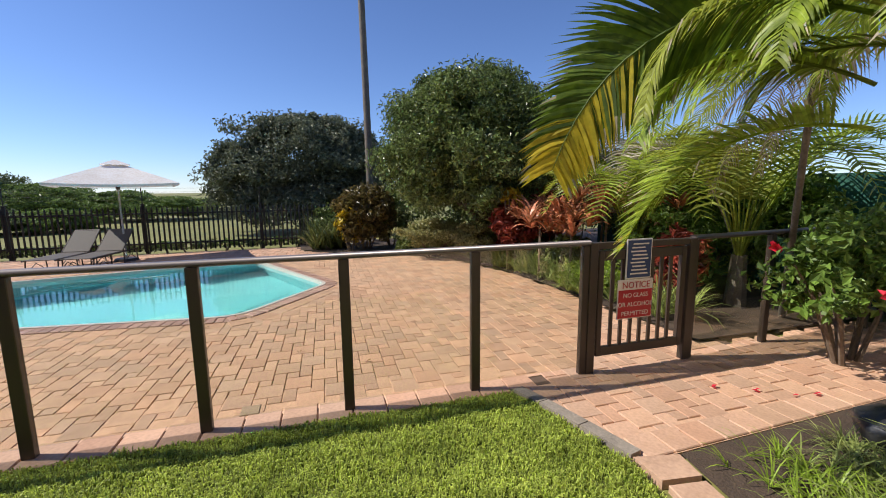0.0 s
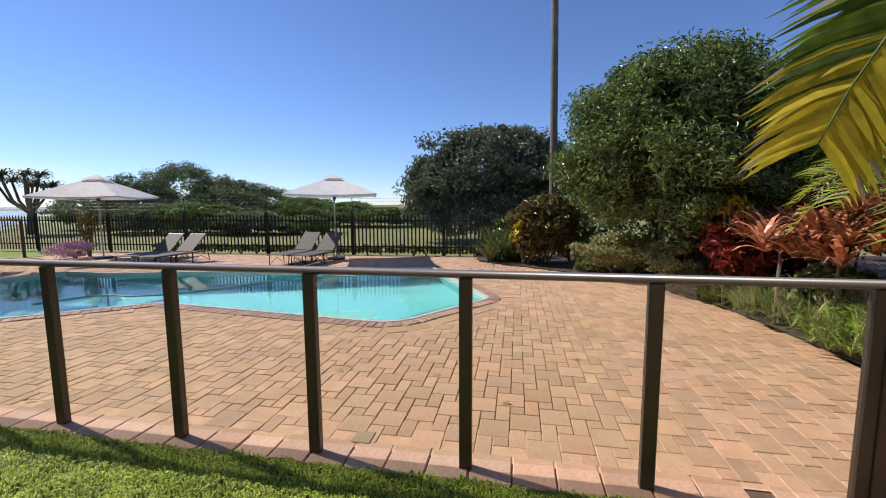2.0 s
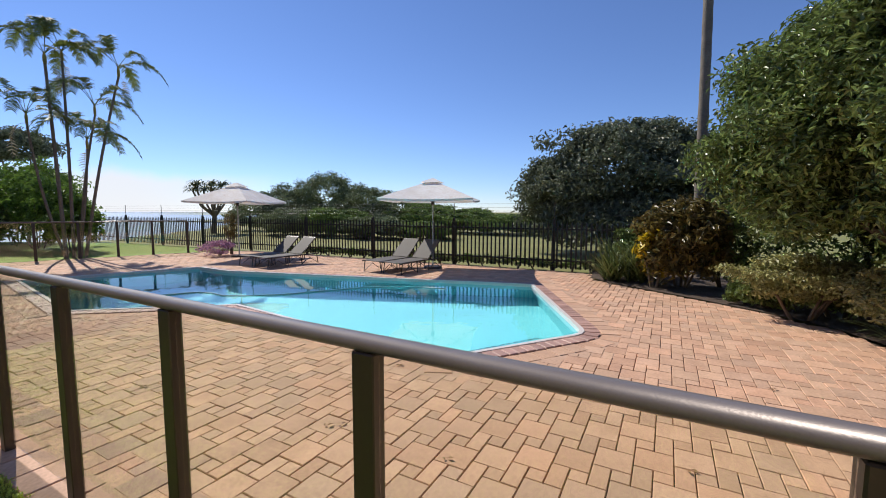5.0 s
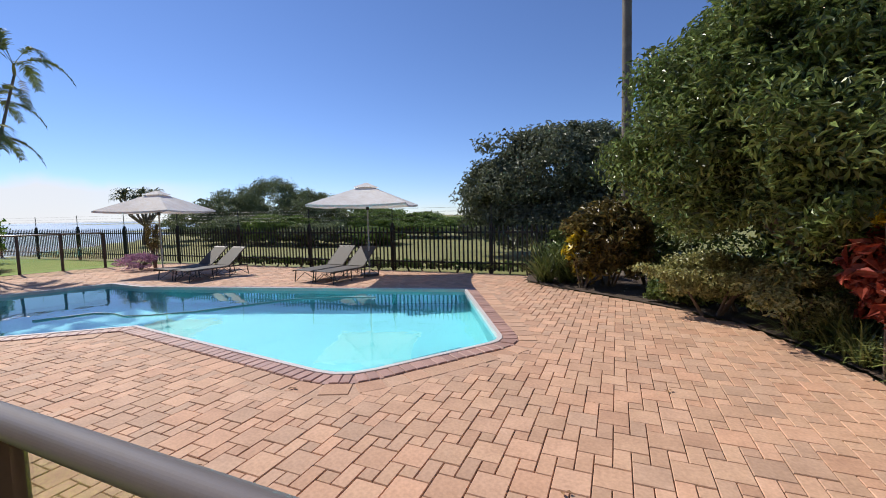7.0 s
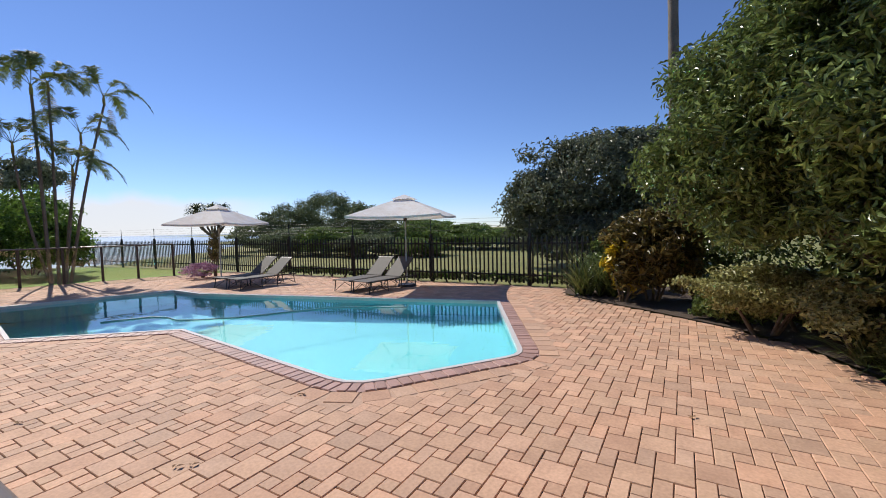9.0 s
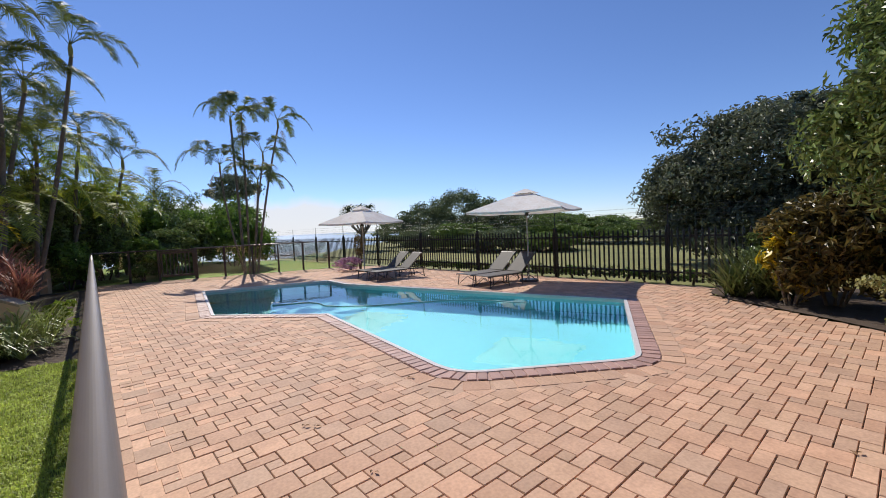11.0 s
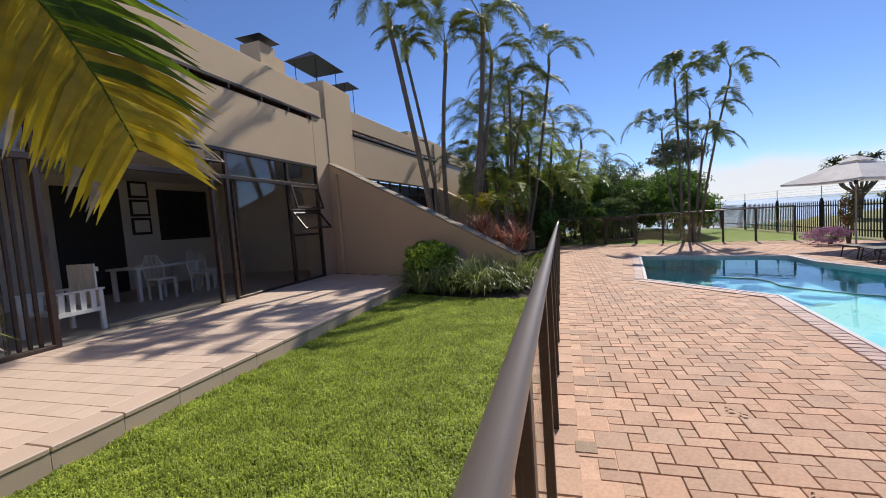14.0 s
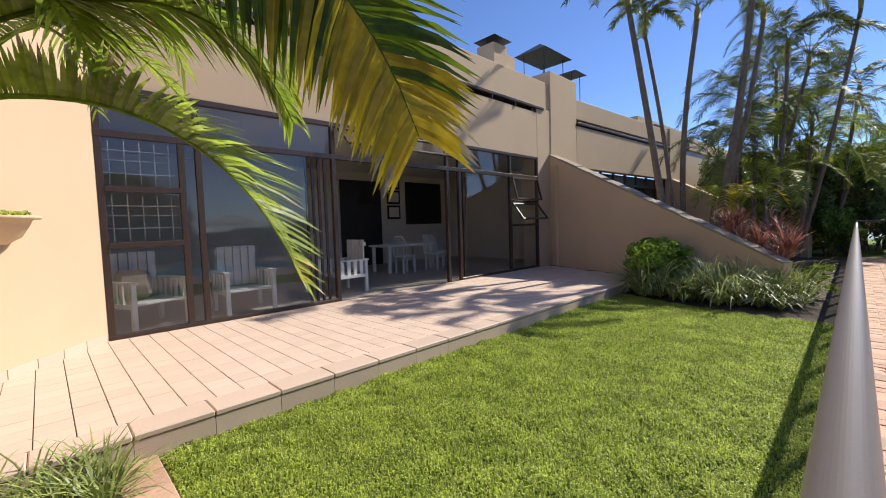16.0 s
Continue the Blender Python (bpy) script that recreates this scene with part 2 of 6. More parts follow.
GX = [-2500, -900, -400, -200, -120, -80, -60, -50, -45, -40, -36, -32, -28, -24, -20, -15, -11, -10, 1, 2, 4, 6, 10, 16, 24, 40, 70, 150, 500, 2500]
GY = [-2500, -500, -100, -40, -20, -8, 0, 3, 3.8, 10, 11, 12, 14, 16, 20, 25, 30, 36, 45, 60, 80, 120, 200, 500, 1200, 2500]
gv = [(x, y, ground_height(x, y)) for y in GY for x in GX]
gf = [(j * len(GX) + i, j * len(GX) + i + 1, (j + 1) * len(GX) + i + 1, (j + 1) * len(GX) + i) for j in range(len(GY) - 1) for i in range(len(GX) - 1)]
ground = part_mesh("ground", pydata("ground", gv, gf), FIELD, smooth=True)
tagged(ground, "dry olive grass field running to the horizon", "field", kind="structure")

SEA = material("sea_water", (0.30, 0.36, 0.40), 0.25, 0.12, 0.05, 0.6, 0.4, dist=0.3)
sea = part_mesh("water", pydata("water", [(-3000, -3000, -2.6), (-26, -3000, -2.6), (-26, 4000, -2.6), (-3000, 4000, -2.6)], [(0, 1, 2, 3)]), SEA)
tagged(sea, "pale glittering sea beyond the garden", "sea", kind="structure")


def sheet(name, outer, hole, z, mat):
    """A flat sheet over a polygon with a hole."""
    from mathutils.geometry import tessellate_polygon
    rings = [[Vector((x, y, z)) for x, y in r] for r in ([outer, hole] if hole else [outer])]
    tris = tessellate_polygon(rings)
    verts = [v for r in rings for v in r]
    bm = bmesh.new()
    vs = [bm.verts.new(v) for v in verts]
    for t in tris:
        f = bm.faces.new([vs[i] for i in t])
        f.normal_update()
        if f.normal.z < 0:
            f.normal_flip()
    return part(name, bm, mat)


def side_x(y):
    """The pool fence on the sea side."""
    return -15.9 + 0.34 * (y - 2.8)


DECK = [(side_x(2.7), 2.7), (4.75, 2.7), (4.75, 3.05)] + BED[::-1] + [(-12.3, FAR(-12.3) - 0.12), (side_x(9.9), 9.9)]
deck = tagged(sheet("deck", DECK, POOL, -0.012, JOINT), "sand-jointed bed under the pool deck pavers", "paving", kind="structure")

# the walk from the gate towards the house
WALK = [(2.26, 2.7), (2.34, 2.4), (2.53, 1.72), (7.2, 1.86), (7.2, 2.6), (6.2, 2.7)]
walk_bed = tagged(sheet("walkway", WALK, None, -0.008, PAVER), "sand-jointed bed under the garden walk pavers", "paving", kind="structure")

# lawn
LAWN = [(-5.08, -0.36), (2.32, -0.36), (2.33, 0.3), (2.46, 1.7), (2.25, 2.5), (2.2, 2.7), (-4.35, 2.7), (-4.55, 1.16)]
lawn = tagged(sheet("lawn", LAWN, None, -0.02, LAWN_SOIL), "close-mown green lawn between patio and pool fence", "lawn", kind="structure")
FARLAWN = [(-28, -2), (-16.2, -2), (-16.2, 2.75), (side_x(2.9) - 0.05, 2.9), (side_x(9.9) - 0.05, 9.95), (-12.3, 11.85), (-20, 11.4), (-28, 8.0)]
far_lawn = tagged(sheet("far_lawn", FARLAWN, None, 0.0, material("far_lawn_grass", (0.17, 0.25, 0.03), 0.9, 0.25, 2.0, 40.0, 0.6, dist=0.03)), "bright green lawn beyond the pool fence", "lawn", kind="structure")
bed_right = tagged(sheet("planting_bed", BED + [(14, 3.0), (14, 14), (-0.1, 13)], None, 0.02, SOIL), "dark shaded soil of the planting bed", "soil", kind="structure")
bed_front = tagged(sheet("front_bed", [(2.55, -0.36), (2.56, 0.3), (2.78, 1.71), (7.2, 1.85), (7.2, -0.36)], None, 0.0, SOIL), "soil with rough grass beside the garden walk", "soil", kind="structure")
bed_house = tagged(sheet("house_bed", [(-14.8, 2.7), (-4.38, 2.7), (-4.58, 1.2), (-5.08, -0.3), (-5.6, -0.5), (-6.6, -0.4), (-7.8, -3.4), (-14.8, -3.6)], None, 0.0, SOIL), "shaded soil of the bed beside the patio wall", "soil", kind="structure")

# pool
basin = thing("swimming_pool", "angular swimming pool with turquoise plaster and brick coping", "pool")
bm = bmesh.new()
n = len(POOL)


def pool_depth(x, y):
    return -1.0 - 0.10 * max(0.0, -x)


top = [bm.verts.new((x, y, 0.0)) for x, y in POOL]
low = [bm.verts.new((x, y, pool_depth(x, y))) for x, y in POOL]
for k in range(n):
    bm.faces.new((top[k], low[k], low[(k + 1) % n], top[(k + 1) % n]))
bmesh.ops.triangulate(bm, faces=[bm.faces.new(low)])
bmesh.ops.recalc_face_normals(bm, faces=bm.faces)
bmesh.ops.reverse_faces(bm, faces=bm.faces)
part("shell", bm, POOLMAT, basin, "pale turquoise pool plaster")

WATER = bpy.data.materials.new("pool_water")
WATER.use_nodes = True
wnn, wl = WATER.node_tree.nodes, WATER.node_tree.links
wb = wnn["Principled BSDF"]
wb.inputs["Base Color"].default_value = (0.80, 0.97, 0.98, 1)
wb.inputs["Roughness"].default_value = 0.0
wb.inputs["IOR"].default_value = 1.33
wb.inputs["Transmission Weight"].default_value = 1.0
wno, wbu, wco = wnn.new("ShaderNodeTexNoise"), wnn.new("ShaderNodeBump"), wnn.new("ShaderNodeTexCoord")
wno.inputs["Scale"].default_value, wno.inputs["Detail"].default_value = 2.2, 3
wl.new(wco.outputs["Object"], wno.inputs["Vector"])
wl.new(wno.outputs[0], wbu.inputs["Height"])
wbu.inputs["Strength"].default_value, wbu.inputs["Distance"].default_value = 0.25, 0.012
wl.new(wbu.outputs[0], wb.inputs["Normal"])
bm = bmesh.new()
bm.faces.new([bm.verts.new((x, y, -0.04)) for x, y in POOL])
bmesh.ops.triangulate(bm, faces=bm.faces)
bmesh.ops.recalc_face_normals(bm, faces=bm.faces)
if sum(f.normal.z for f in bm.faces) < 0:
    bmesh.ops.reverse_faces(bm, faces=bm.faces)
pw = tagged(part("water_surface", bm, WATER), "clear turquoise pool water with gentle ripples", "water", kind="structure")
pw.visible_shadow = False


# ---- glass pool fence ----
def pool_fence(name, a, b, posts, label):
    """Rail, posts and panes along a line. posts: distances from a."""
    a, b = Vector((*a, 0)), Vector((*b, 0))
    d = (b - a).normalized()
    th = thing(name, label, "fence", Matrix.Translation(a) @ Matrix.Rotation(math.atan2(d.y, d.x), 4, 'Z'))
    L = (b - a).length
    bm = tube(bmesh.new(), [(0, 0, 1.115), (L, 0, 1.115)], 0.5, 40)
    for v in bm.verts:
        v.co.y *= 0.066
        v.co.z = 1.132 + (v.co.z - 1.115) * 0.046
    part("rail", bm, RAIL, th, "satin brown rounded handrail", True)
    for s in posts:
        bm = boxed(-0.036, -0.025, -0.05, 0.036, 0.025, 1.110, bevel=0.004)
        part("post", bm, BROWN, th).location = (s, 0, 0)
    for s0, s1 in zip(posts, posts[1:]):
        if s1 - s0 < 1.6:
            part("pane", boxed(s0 + 0.037, -0.003, 0.06, s1 - 0.037, 0.003, 1.108), PANE, th, "smoke-tinted clear panel")
    return th


X0 = -15.9
near = [-15.86] + [-0.98 - 0.955 * k for k in range(15, 0, -1)] + [-0.98, -0.02, 0.912, 1.885, 2.86]
pool_fence("pool_fence", (X0, FENCE_Y), (2.89, FENCE_Y), [x - X0 for x in near], "brown pool fence with tinted panels and rounded rail")
pool_fence("pool_fence", (3.97, FENCE_Y), (7.3, FENCE_Y + 0.25), [0.02, 1.08, 2.1, 3.2], "brown pool fence half hidden by hibiscus")
sa, sb = Vector((side_x(2.82), 2.82)), Vector((side_x(10.3), 10.3))
SL = (sb - sa).length
pool_fence("pool_fence", sa, sa + (sb - sa) * (1.93 / SL), [0.0, 1.05, 1.93], "brown pool fence on the sea side")
pool_fence("pool_fence", sa + (sb - sa) * (3.08 / SL), sb, [0.0, 0.97, 1.94, 2.87, 3.8, SL - 3.08], "brown pool fence on the sea side")


# ---- palisade ----
def palisade(x_from, x_to):
    a = Vector((x_from, FAR(x_from), 0))
    b = Vector((x_to, FAR(x_to), 0))
    d = (b - a).normalized()
    L = (b - a).length
    th = thing("palisade_fence", "black steel palisade fence with pointed pales", "fence", Matrix.Translation(a) @ Matrix.Rotation(math.atan2(d.y, d.x), 4, 'Z'))
    for z in (0.22, 1.02):
        part("rail", boxed(0, 0.0, z, L, 0.035, z + 0.04), BLACK, th)
    me = bpy.data.meshes.new("pale")
    bm = prism(bmesh.new(), [(-0.018, -0.014), (0.018, -0.014), (0.024, 0.0), (-0.024, 0.0)], 0.04, 1.15)
    tip = bm.verts.new((0, -0.007, 1.24))
    topface = [f for f in bm.faces if f.normal.z > 0.9][0]
    ring = list(topface.verts)
    bm.faces.remove(topface)
    for k in range(4):
        bm.faces.new((ring[k], ring[(k + 1) % 4], tip))
    bm.to_mesh(me)
    bm.free()
    me.materials.append(BLACK)
    s = 0.07
    while s < L:
        o = new("pale", me)
        o.parent = th
        o.location = (s, 0, 0)
        s += 0.118
    s = 0.0
    while s < L + 0.1:
        part("post", boxed(s - 0.035, 0.005, -0.05, s + 0.035, 0.075, 1.30, bevel=0.006), BLACK, th)
        bm = tube(bmesh.new(), [(s, 0.04, 1.3), (s, 0.04, 1.75)], 0.012, 6)
        part("wire_rod", bm, BLACK, th)
        s += 2.83
    for z in (1.40, 1.50, 1.60, 1.70):
        part("wire", tube(bmesh.new(), [(0, 0.04, z), (L, 0.04, z)], 0.0025, 4), BLACK, th)
    return th


palisade(-26.4, 1.9)

# ---- pavers ----
U = 0.105


def paver_mesh(name, w, h):
    """A stone of w by h with softened upper edges."""
    g, c, z = 0.0028, 0.0035, 0.0
    v = []
    for zz, q in ((-0.05, g), (-0.006, g), (z, g + c)):
        v += [(q, q, zz), (w - q, q, zz), (w - q, h - q, zz), (q, h - q, zz)]
    f = [(8, 9, 10, 11)]
    for k in range(4):
        j = (k + 1) % 4
        f += [(k, j, 4 + j, 4 + k), (4 + k, 4 + j, 8 + j, 8 + k)]
    return v, f


def in_deck(x, y):
    return inside((x, y), DECK) and not inside((x, y), POOL) and edge_distance((x, y), POOL) > 0.42 and y > 3.0


KINDS = {"square": (2, 2), "oblong": (1, 2), "small": (1, 1)}
shared = {}
for key, (w, h) in KINDS.items():
    v, f = paver_mesh("paver_" + key, w * U, h * U)
    shared[key] = (np.array(v), f, pydata("paver", v, f))
    shared[key][2].materials.append(PAVER)
pv, pf = [], []
prng = random.Random(7)
near_count = 0
paving = thing("pool_paving", "warm sandstone pavers laid in a stepped pattern", "paving", kind="structure")
for i in range(-104, 60):
    for j in range(-40, 40):
        ox, oy = (2 * i + j) * U, 6.0 + (i + 4 * j) * U
        for key, dx, dy in (("square", 0, 0), ("oblong", 1, 2), ("small", 2, 3)):
            x, y = ox + dx * U, oy + dy * U
            w, h = KINDS[key]
            cx, cy = x + w * U / 2, y + h * U / 2
            if not (-16.1 < cx < 4.6 and 2.9 < cy < 12.2 and in_deck(cx, cy)):
                continue
            up = prng.uniform(-0.003, 0.002)
            if -0.2 < cx < 1.75 and 3.0 < cy < 4.75 and near_count < 300:
                o = new("paver", shared[key][2])
                o.parent = paving
                o.location = (x, y, up)
                near_count += 1
            else:
                n0 = len(pv)
                pv += (shared[key][0] + [x, y, up]).tolist()
                pf += [tuple(n0 + q for q in t) for t in shared[key][1]]
rest = part_mesh("paver_field", pydata("paver_field", pv, pf), PAVER, paving)
tagged(rest, kind="stuff")


def course(name, a, b, width, depth, mat, parent, height=0.0, inward=1, drop=0.05, jitter=0.003, skip=None):
    """Stones side by side along the line a to b, reaching depth to its left."""
    a, b = Vector((*a, 0)), Vector((*b, 0))
    d = (b - a).normalized()
    side = Vector((-d.y, d.x, 0)) * inward
    L = (b - a).length
    n = max(1, round(L / width))
    w = L / n
    g, c = 0.004, 0.007
    bm = bmesh.new()
    box(bm, g - w / 2, g, -drop, w / 2 - g, depth - g, 0.0, bevel=0.006)
    me = bpy.data.meshes.new(name)
    bm.to_mesh(me)
    bm.free()
    me.materials.append(mat)
    for k in range(n):
        p = a + d * (w * (k + 0.5))
        if skip and skip(p):
            continue
        o = new(name, me)
        o.parent = parent
        m = Matrix((d, side, Vector((0, 0, 1)))).transposed().to_4x4()
        if inward < 0:
            m = Matrix((-d, side, Vector((0, 0, 1)))).transposed().to_4x4()
        o.matrix_basis = Matrix.Translation(p + Vector((0, 0, height + prng.uniform(-jitter, jitter)))) @ m


# the edge course under the fence, and the one that frames the pool
course("edge_paver", (-15.7, 2.70), (2.4, 2.70), 0.245, 0.27, PAVER, paving, inward=1)


def offset(poly, d):
    """The polygon grown outwards by d."""
    out = []
    m = len(poly)
    area = sum(poly[i][0] * poly[(i + 1) % m][1] - poly[(i + 1) % m][0] * poly[i][1] for i in range(m))
    sg = 1 if area > 0 else -1
    for i in range(m):
        p0, p1, p2 = Vector(poly[i - 1]), Vector(poly[i]), Vector(poly[(i + 1) % m])
        d0, d1 = (p1 - p0).normalized(), (p2 - p1).normalized()
        n0, n1 = Vector((d0.y, -d0.x)) * sg, Vector((d1.y, -d1.x)) * sg
        nb = (n0 + n1).normalized()
        out.append(tuple(p1 + nb * d / max(0.5, nb.dot(n0))))
    return out


CO1, CO2 = offset(POOL, 0.19), offset(POOL, 0.68)
bed = sheet("coping_bed", CO1, POOL, 0.003, COPING)
bed.parent = basin
bed = sheet("rim_bed", CO2, CO1, -0.004, PAVER)
bed.parent = paving
bed = sheet("edge_bed", [(-15.7, 2.9), (4.3, 2.9), (4.3, 3.24), (-15.6, 3.24)], None, -0.005, PAVER)
bed.parent = paving
for k in range(len(POOL)):
    course("coping_brick", POOL[k], POOL[(k + 1) % len(POOL)], 0.115, 0.19, COPING, basin, 0.014, inward=1, drop=0.08)
    course("rim_paver", CO1[k], CO1[(k + 1) % len(CO1)], 0.2, 0.225, PAVER, paving, 0.003, inward=1)

# near-white colour paints the wet glare along the coping's inner edge
GLARELIP = material("wet_glare_lip", (0.66, 0.60, 0.57), 0.35, 0.15, 20.0, 90.0, 0.2)
STEPTILE = material("dark_step_tile", (0.03, 0.12, 0.14), 0.4, 0.2, 20.0, 90.0, 0.05)
IN1 = offset(POOL, -0.055)
for k in range(len(POOL)):
    (x0, y0), (x1, y1) = POOL[k], POOL[(k + 1) % len(POOL)]
    (u0, w0), (u1, w1) = IN1[k], IN1[(k + 1) % len(POOL)]
    part("lip", prism(bmesh.new(), [(x0, y0), (x1, y1), (u1, w1), (u0, w0)], -0.05, 0.02), GLARELIP, basin, "pale inner coping lip coloured as wet glare")
b0, c0 = Vector(CORNERS[1]), Vector(CORNERS[2])
dd = (c0 - b0).normalized()
nn = Vector((dd.y, -dd.x))
for i, (o0_, o1_, zt) in enumerate(((0.0, 0.42, -0.38), (0.42, 0.80, -0.68))):
    q = [b0 + dd * 0.02 + nn * o0_, c0 - dd * 0.02 + nn * o0_, c0 - dd * (0.02 + 0.3 * o1_) + nn * o1_, b0 + dd * 0.02 + nn * o1_]
    part("step", prism(bmesh.new(), [tuple(v) for v in q], -1.2, zt), POOLMAT, basin, "pool entry step")
    L = (c0 - b0).length - 0.4
    for j in range(14):
        p0 = b0 + dd * (0.12 + L * j / 14) + nn * (o1_ - 0.045)
        p1 = b0 + dd * (0.12 + L * (j + 0.8) / 14) + nn * (o1_ - 0.045)
        part("step_tile", prism(bmesh.new(), [tuple(p0), tuple(p1), tuple(p1 + nn * 0.03), tuple(p0 + nn * 0.03)], zt - 0.01, zt + 0.004), STEPTILE, basin)

# brick strip beside the lawn and the walk's stones
strip = thing("lawn_edging", "row of sandstone pavers edging the lawn", "edging", kind="structure")
for a, b in (((2.33, -0.34), (2.33, 0.3)), ((2.33, 0.3), (2.49, 1.52))):
    course("edging_paver", a, b, 0.235, 0.235, PAVER, strip, 0.01, inward=-1)
wv = []
for i in range(-30, 60):
    for j in range(-40, 40):
        ox, oy = 2.0 + (2 * i + j) * U, 2.0 + (i + 4 * j) * U
        for key, dx, dy in (("square", 0, 0), ("oblong", 1, 2), ("small", 2, 3)):
            x, y = ox + dx * U, oy + dy * U
            w, h = KINDS[key]
            cx, cy = x + w * U / 2, y + h * U / 2
            if 2.2 < cx < 7.2 and 1.4 < cy < 3.0 and ((inside((cx, cy), WALK) and cy > 1.93 + 0.03 * (cx - 2.55)) or (2.5 < cx < 7 and 2.6 < cy < 3.0)):
                o = new("paver", shared[key][2])
                o.parent = walk_bed
                o.location = (x, y, 0.002 + prng.uniform(-0.003, 0.003))
for q in ([(2.49, 1.55), (2.73, 1.52), (2.76, 1.70), (2.48, 1.76)],):
    part("corner_paver", prism(bmesh.new(), q, -0.05, 0.008), PAVER, strip)
kerb = thing("kerb", "weathered grey concrete kerb between lawn and walk", "kerb", kind="structure")
for (x0, y0), (x1, y1) in (((2.16, 2.70), (2.25, 2.46)), ((2.25, 2.46), (2.36, 2.12)), ((2.36, 2.12), (2.47, 1.76))):
    e = Vector((x1 - x0, y1 - y0)).normalized() * 0.004
    part("kerb_stone", prism(bmesh.new(), [(x0 + e.x, y0 + e.y), (x1 - e.x, y1 - e.y), (x1 - e.x + 0.09, y1 - e.y + 0.02), (x0 + e.x + 0.09, y0 + e.y + 0.02)], -0.06, 0.022), material("kerb_concrete", (0.27, 0.23, 0.19), 0.95, 0.3, 8, 70, 0.5), kerb)
course("edge_paver", (2.56, 1.725), (7.1, 1.857), 0.21, 0.22, PAVER, walk_bed, 0.004)
drain = part("drain_cover", boxed(0.15, 2.94, -0.03, 0.28, 3.07, 0.006, bevel=0.004), material("worn_concrete", (0.36, 0.26, 0.18), 0.9, 0.25, 20, 90, 0.4))
tagged(drain, "small worn grey drain cover among the pavers", "drain cover")


# ---- grass ----
def blades(name, poly, count, h0, h1, width, seed, mat, z=0.0, clumps=0.0):
    rng = np.random.default_rng(seed)
    xs, ys = [p[0] for p in poly], [p[1] for p in poly]
    pts = rng.uniform((min(xs), min(ys)), (max(xs), max(ys)), (count, 2))
    x, y = pts[:, 0], pts[:, 1]
    ok = np.zeros(count, bool)
    for (x0, y0), (x1, y1) in zip(poly, poly[1:] + poly[:1]):
        if y0 == y1:
            continue
        c = ((y0 > y) != (y1 > y)) & (x < x0 + (y - y0) / (y1 - y0) * (x1 - x0))
        ok ^= c
    pts = pts[ok]
    n = len(pts)
    a = rng.uniform(0, 2 * np.pi, n)
    lean = rng.uniform(0.15, 1.0, n)
    h = rng.uniform(h0, h1, n) * (1 + 0.45 * np.sin(pts[:, 0] * 9 + 3 * np.sin(pts[:, 1] * 5)) * np.sin(pts[:, 1] * 11 + 2 * np.sin(pts[:, 0] * 7)))
    d = np.stack([np.cos(a), np.sin(a)], 1)
    s = np.stack([-np.sin(a), np.cos(a)], 1) * (width * rng.uniform(0.6, 1.3, n) / 2)[:, None]
    zz = np.full(n, z - 0.02)
    b0 = np.column_stack([pts - s, zz])
    b1 = np.column_stack([pts + s, zz])
    mid = pts + d * (h * lean * 0.45)[:, None]
    m0 = np.column_stack([mid - s, zz + h * (1.02 - lean * 0.4)])
    m1 = np.column_stack([mid + s, zz + h * (1.02 - lean * 0.4)])
    tip = np.column_stack([pts + d * (h * lean * 1.1)[:, None], zz + h * (1.25 - lean * 0.85)])
    v = np.stack([b0, b1, m1, m0, tip], 1).reshape(-1, 3)
    k = np.arange(n)[:, None] * 5
    f3 = (k + [3, 2, 4]).tolist()
    f4 = (k + [0, 1, 2, 3]).tolist()
    return pydata(name, v.tolist(), f4 + f3)


LAWN_TOP = [(-5.08, -0.35), (2.31, -0.35), (2.32, 0.3), (2.45, 1.7), (2.24, 2.5), (2.2, 2.71), (-4.35, 2.71), (-4.55, 1.16)]
gr = part_mesh("grass", blades("grass", LAWN_TOP, 260000, 0.020, 0.044, 0.0075, 5, GRASS), GRASS)
tagged(gr, "dense short bright green lawn grass", "grass", kind="stuff")


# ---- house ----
FRAME_AND_GAP = material("brown_frame_and_gap_shade", (0.05, 0.03, 0.022), 0.4, 0.15, 10.0, 120.0, 0.05)
CONCRETE = material("weathered_capping", (0.34, 0.28, 0.21), 0.95, 0.3, 3.0, 40.0, 0.5, dist=0.01)
WHITE = material("white_painted_wood", (0.78, 0.75, 0.68), 0.5, 0.05, 6.0, 80.0, 0.08)
DARKWOOD = material("dark_door_wood", (0.035, 0.025, 0.02), 0.5, 0.2, 5.0, 60.0, 0.1)
ROOM = material("room_paint", (0.74, 0.68, 0.58), 0.9, 0.04, 2.0, 60.0, 0.05)
FLOORTILE = material("room_floor_tile", (0.42, 0.36, 0.29), 0.35, 0.08, 3.0, 40.0, 0.05)
F = -3.43
house = thing("house", "beige plastered terrace house with brown window frames", "house")
part("wall", boxed(-7.15, F - 0.28, 3.21, 6.0, F, 4.44, bevel=0.012), PLASTER, house)
# frame brown here paints the shade in the recess below the parapet
part("recess", boxed(-7.85, F - 0.6, 4.44, 6.0, F - 0.16, 4.60), FRAME_AND_GAP, house, "dark brown strip standing in for shade under the parapet")
part("parapet", boxed(-7.85, F - 0.4, 4.60, 6.0, F - 0.03, 5.36, bevel=0.012), PLASTER, house)
part("gutter", boxed(-7.5, F - 0.05, 4.54, 6.0, F + 0.035, 4.61, bevel=0.008), FRAME_AND_GAP, house, "brown gutter under the parapet")
for k in range(12):
    part("bracket", boxed(-7.1 + k * 0.95, F - 0.03, 4.42, -7.07 + k * 0.95, F + 0.03, 4.55), FRAME_AND_GAP, house)
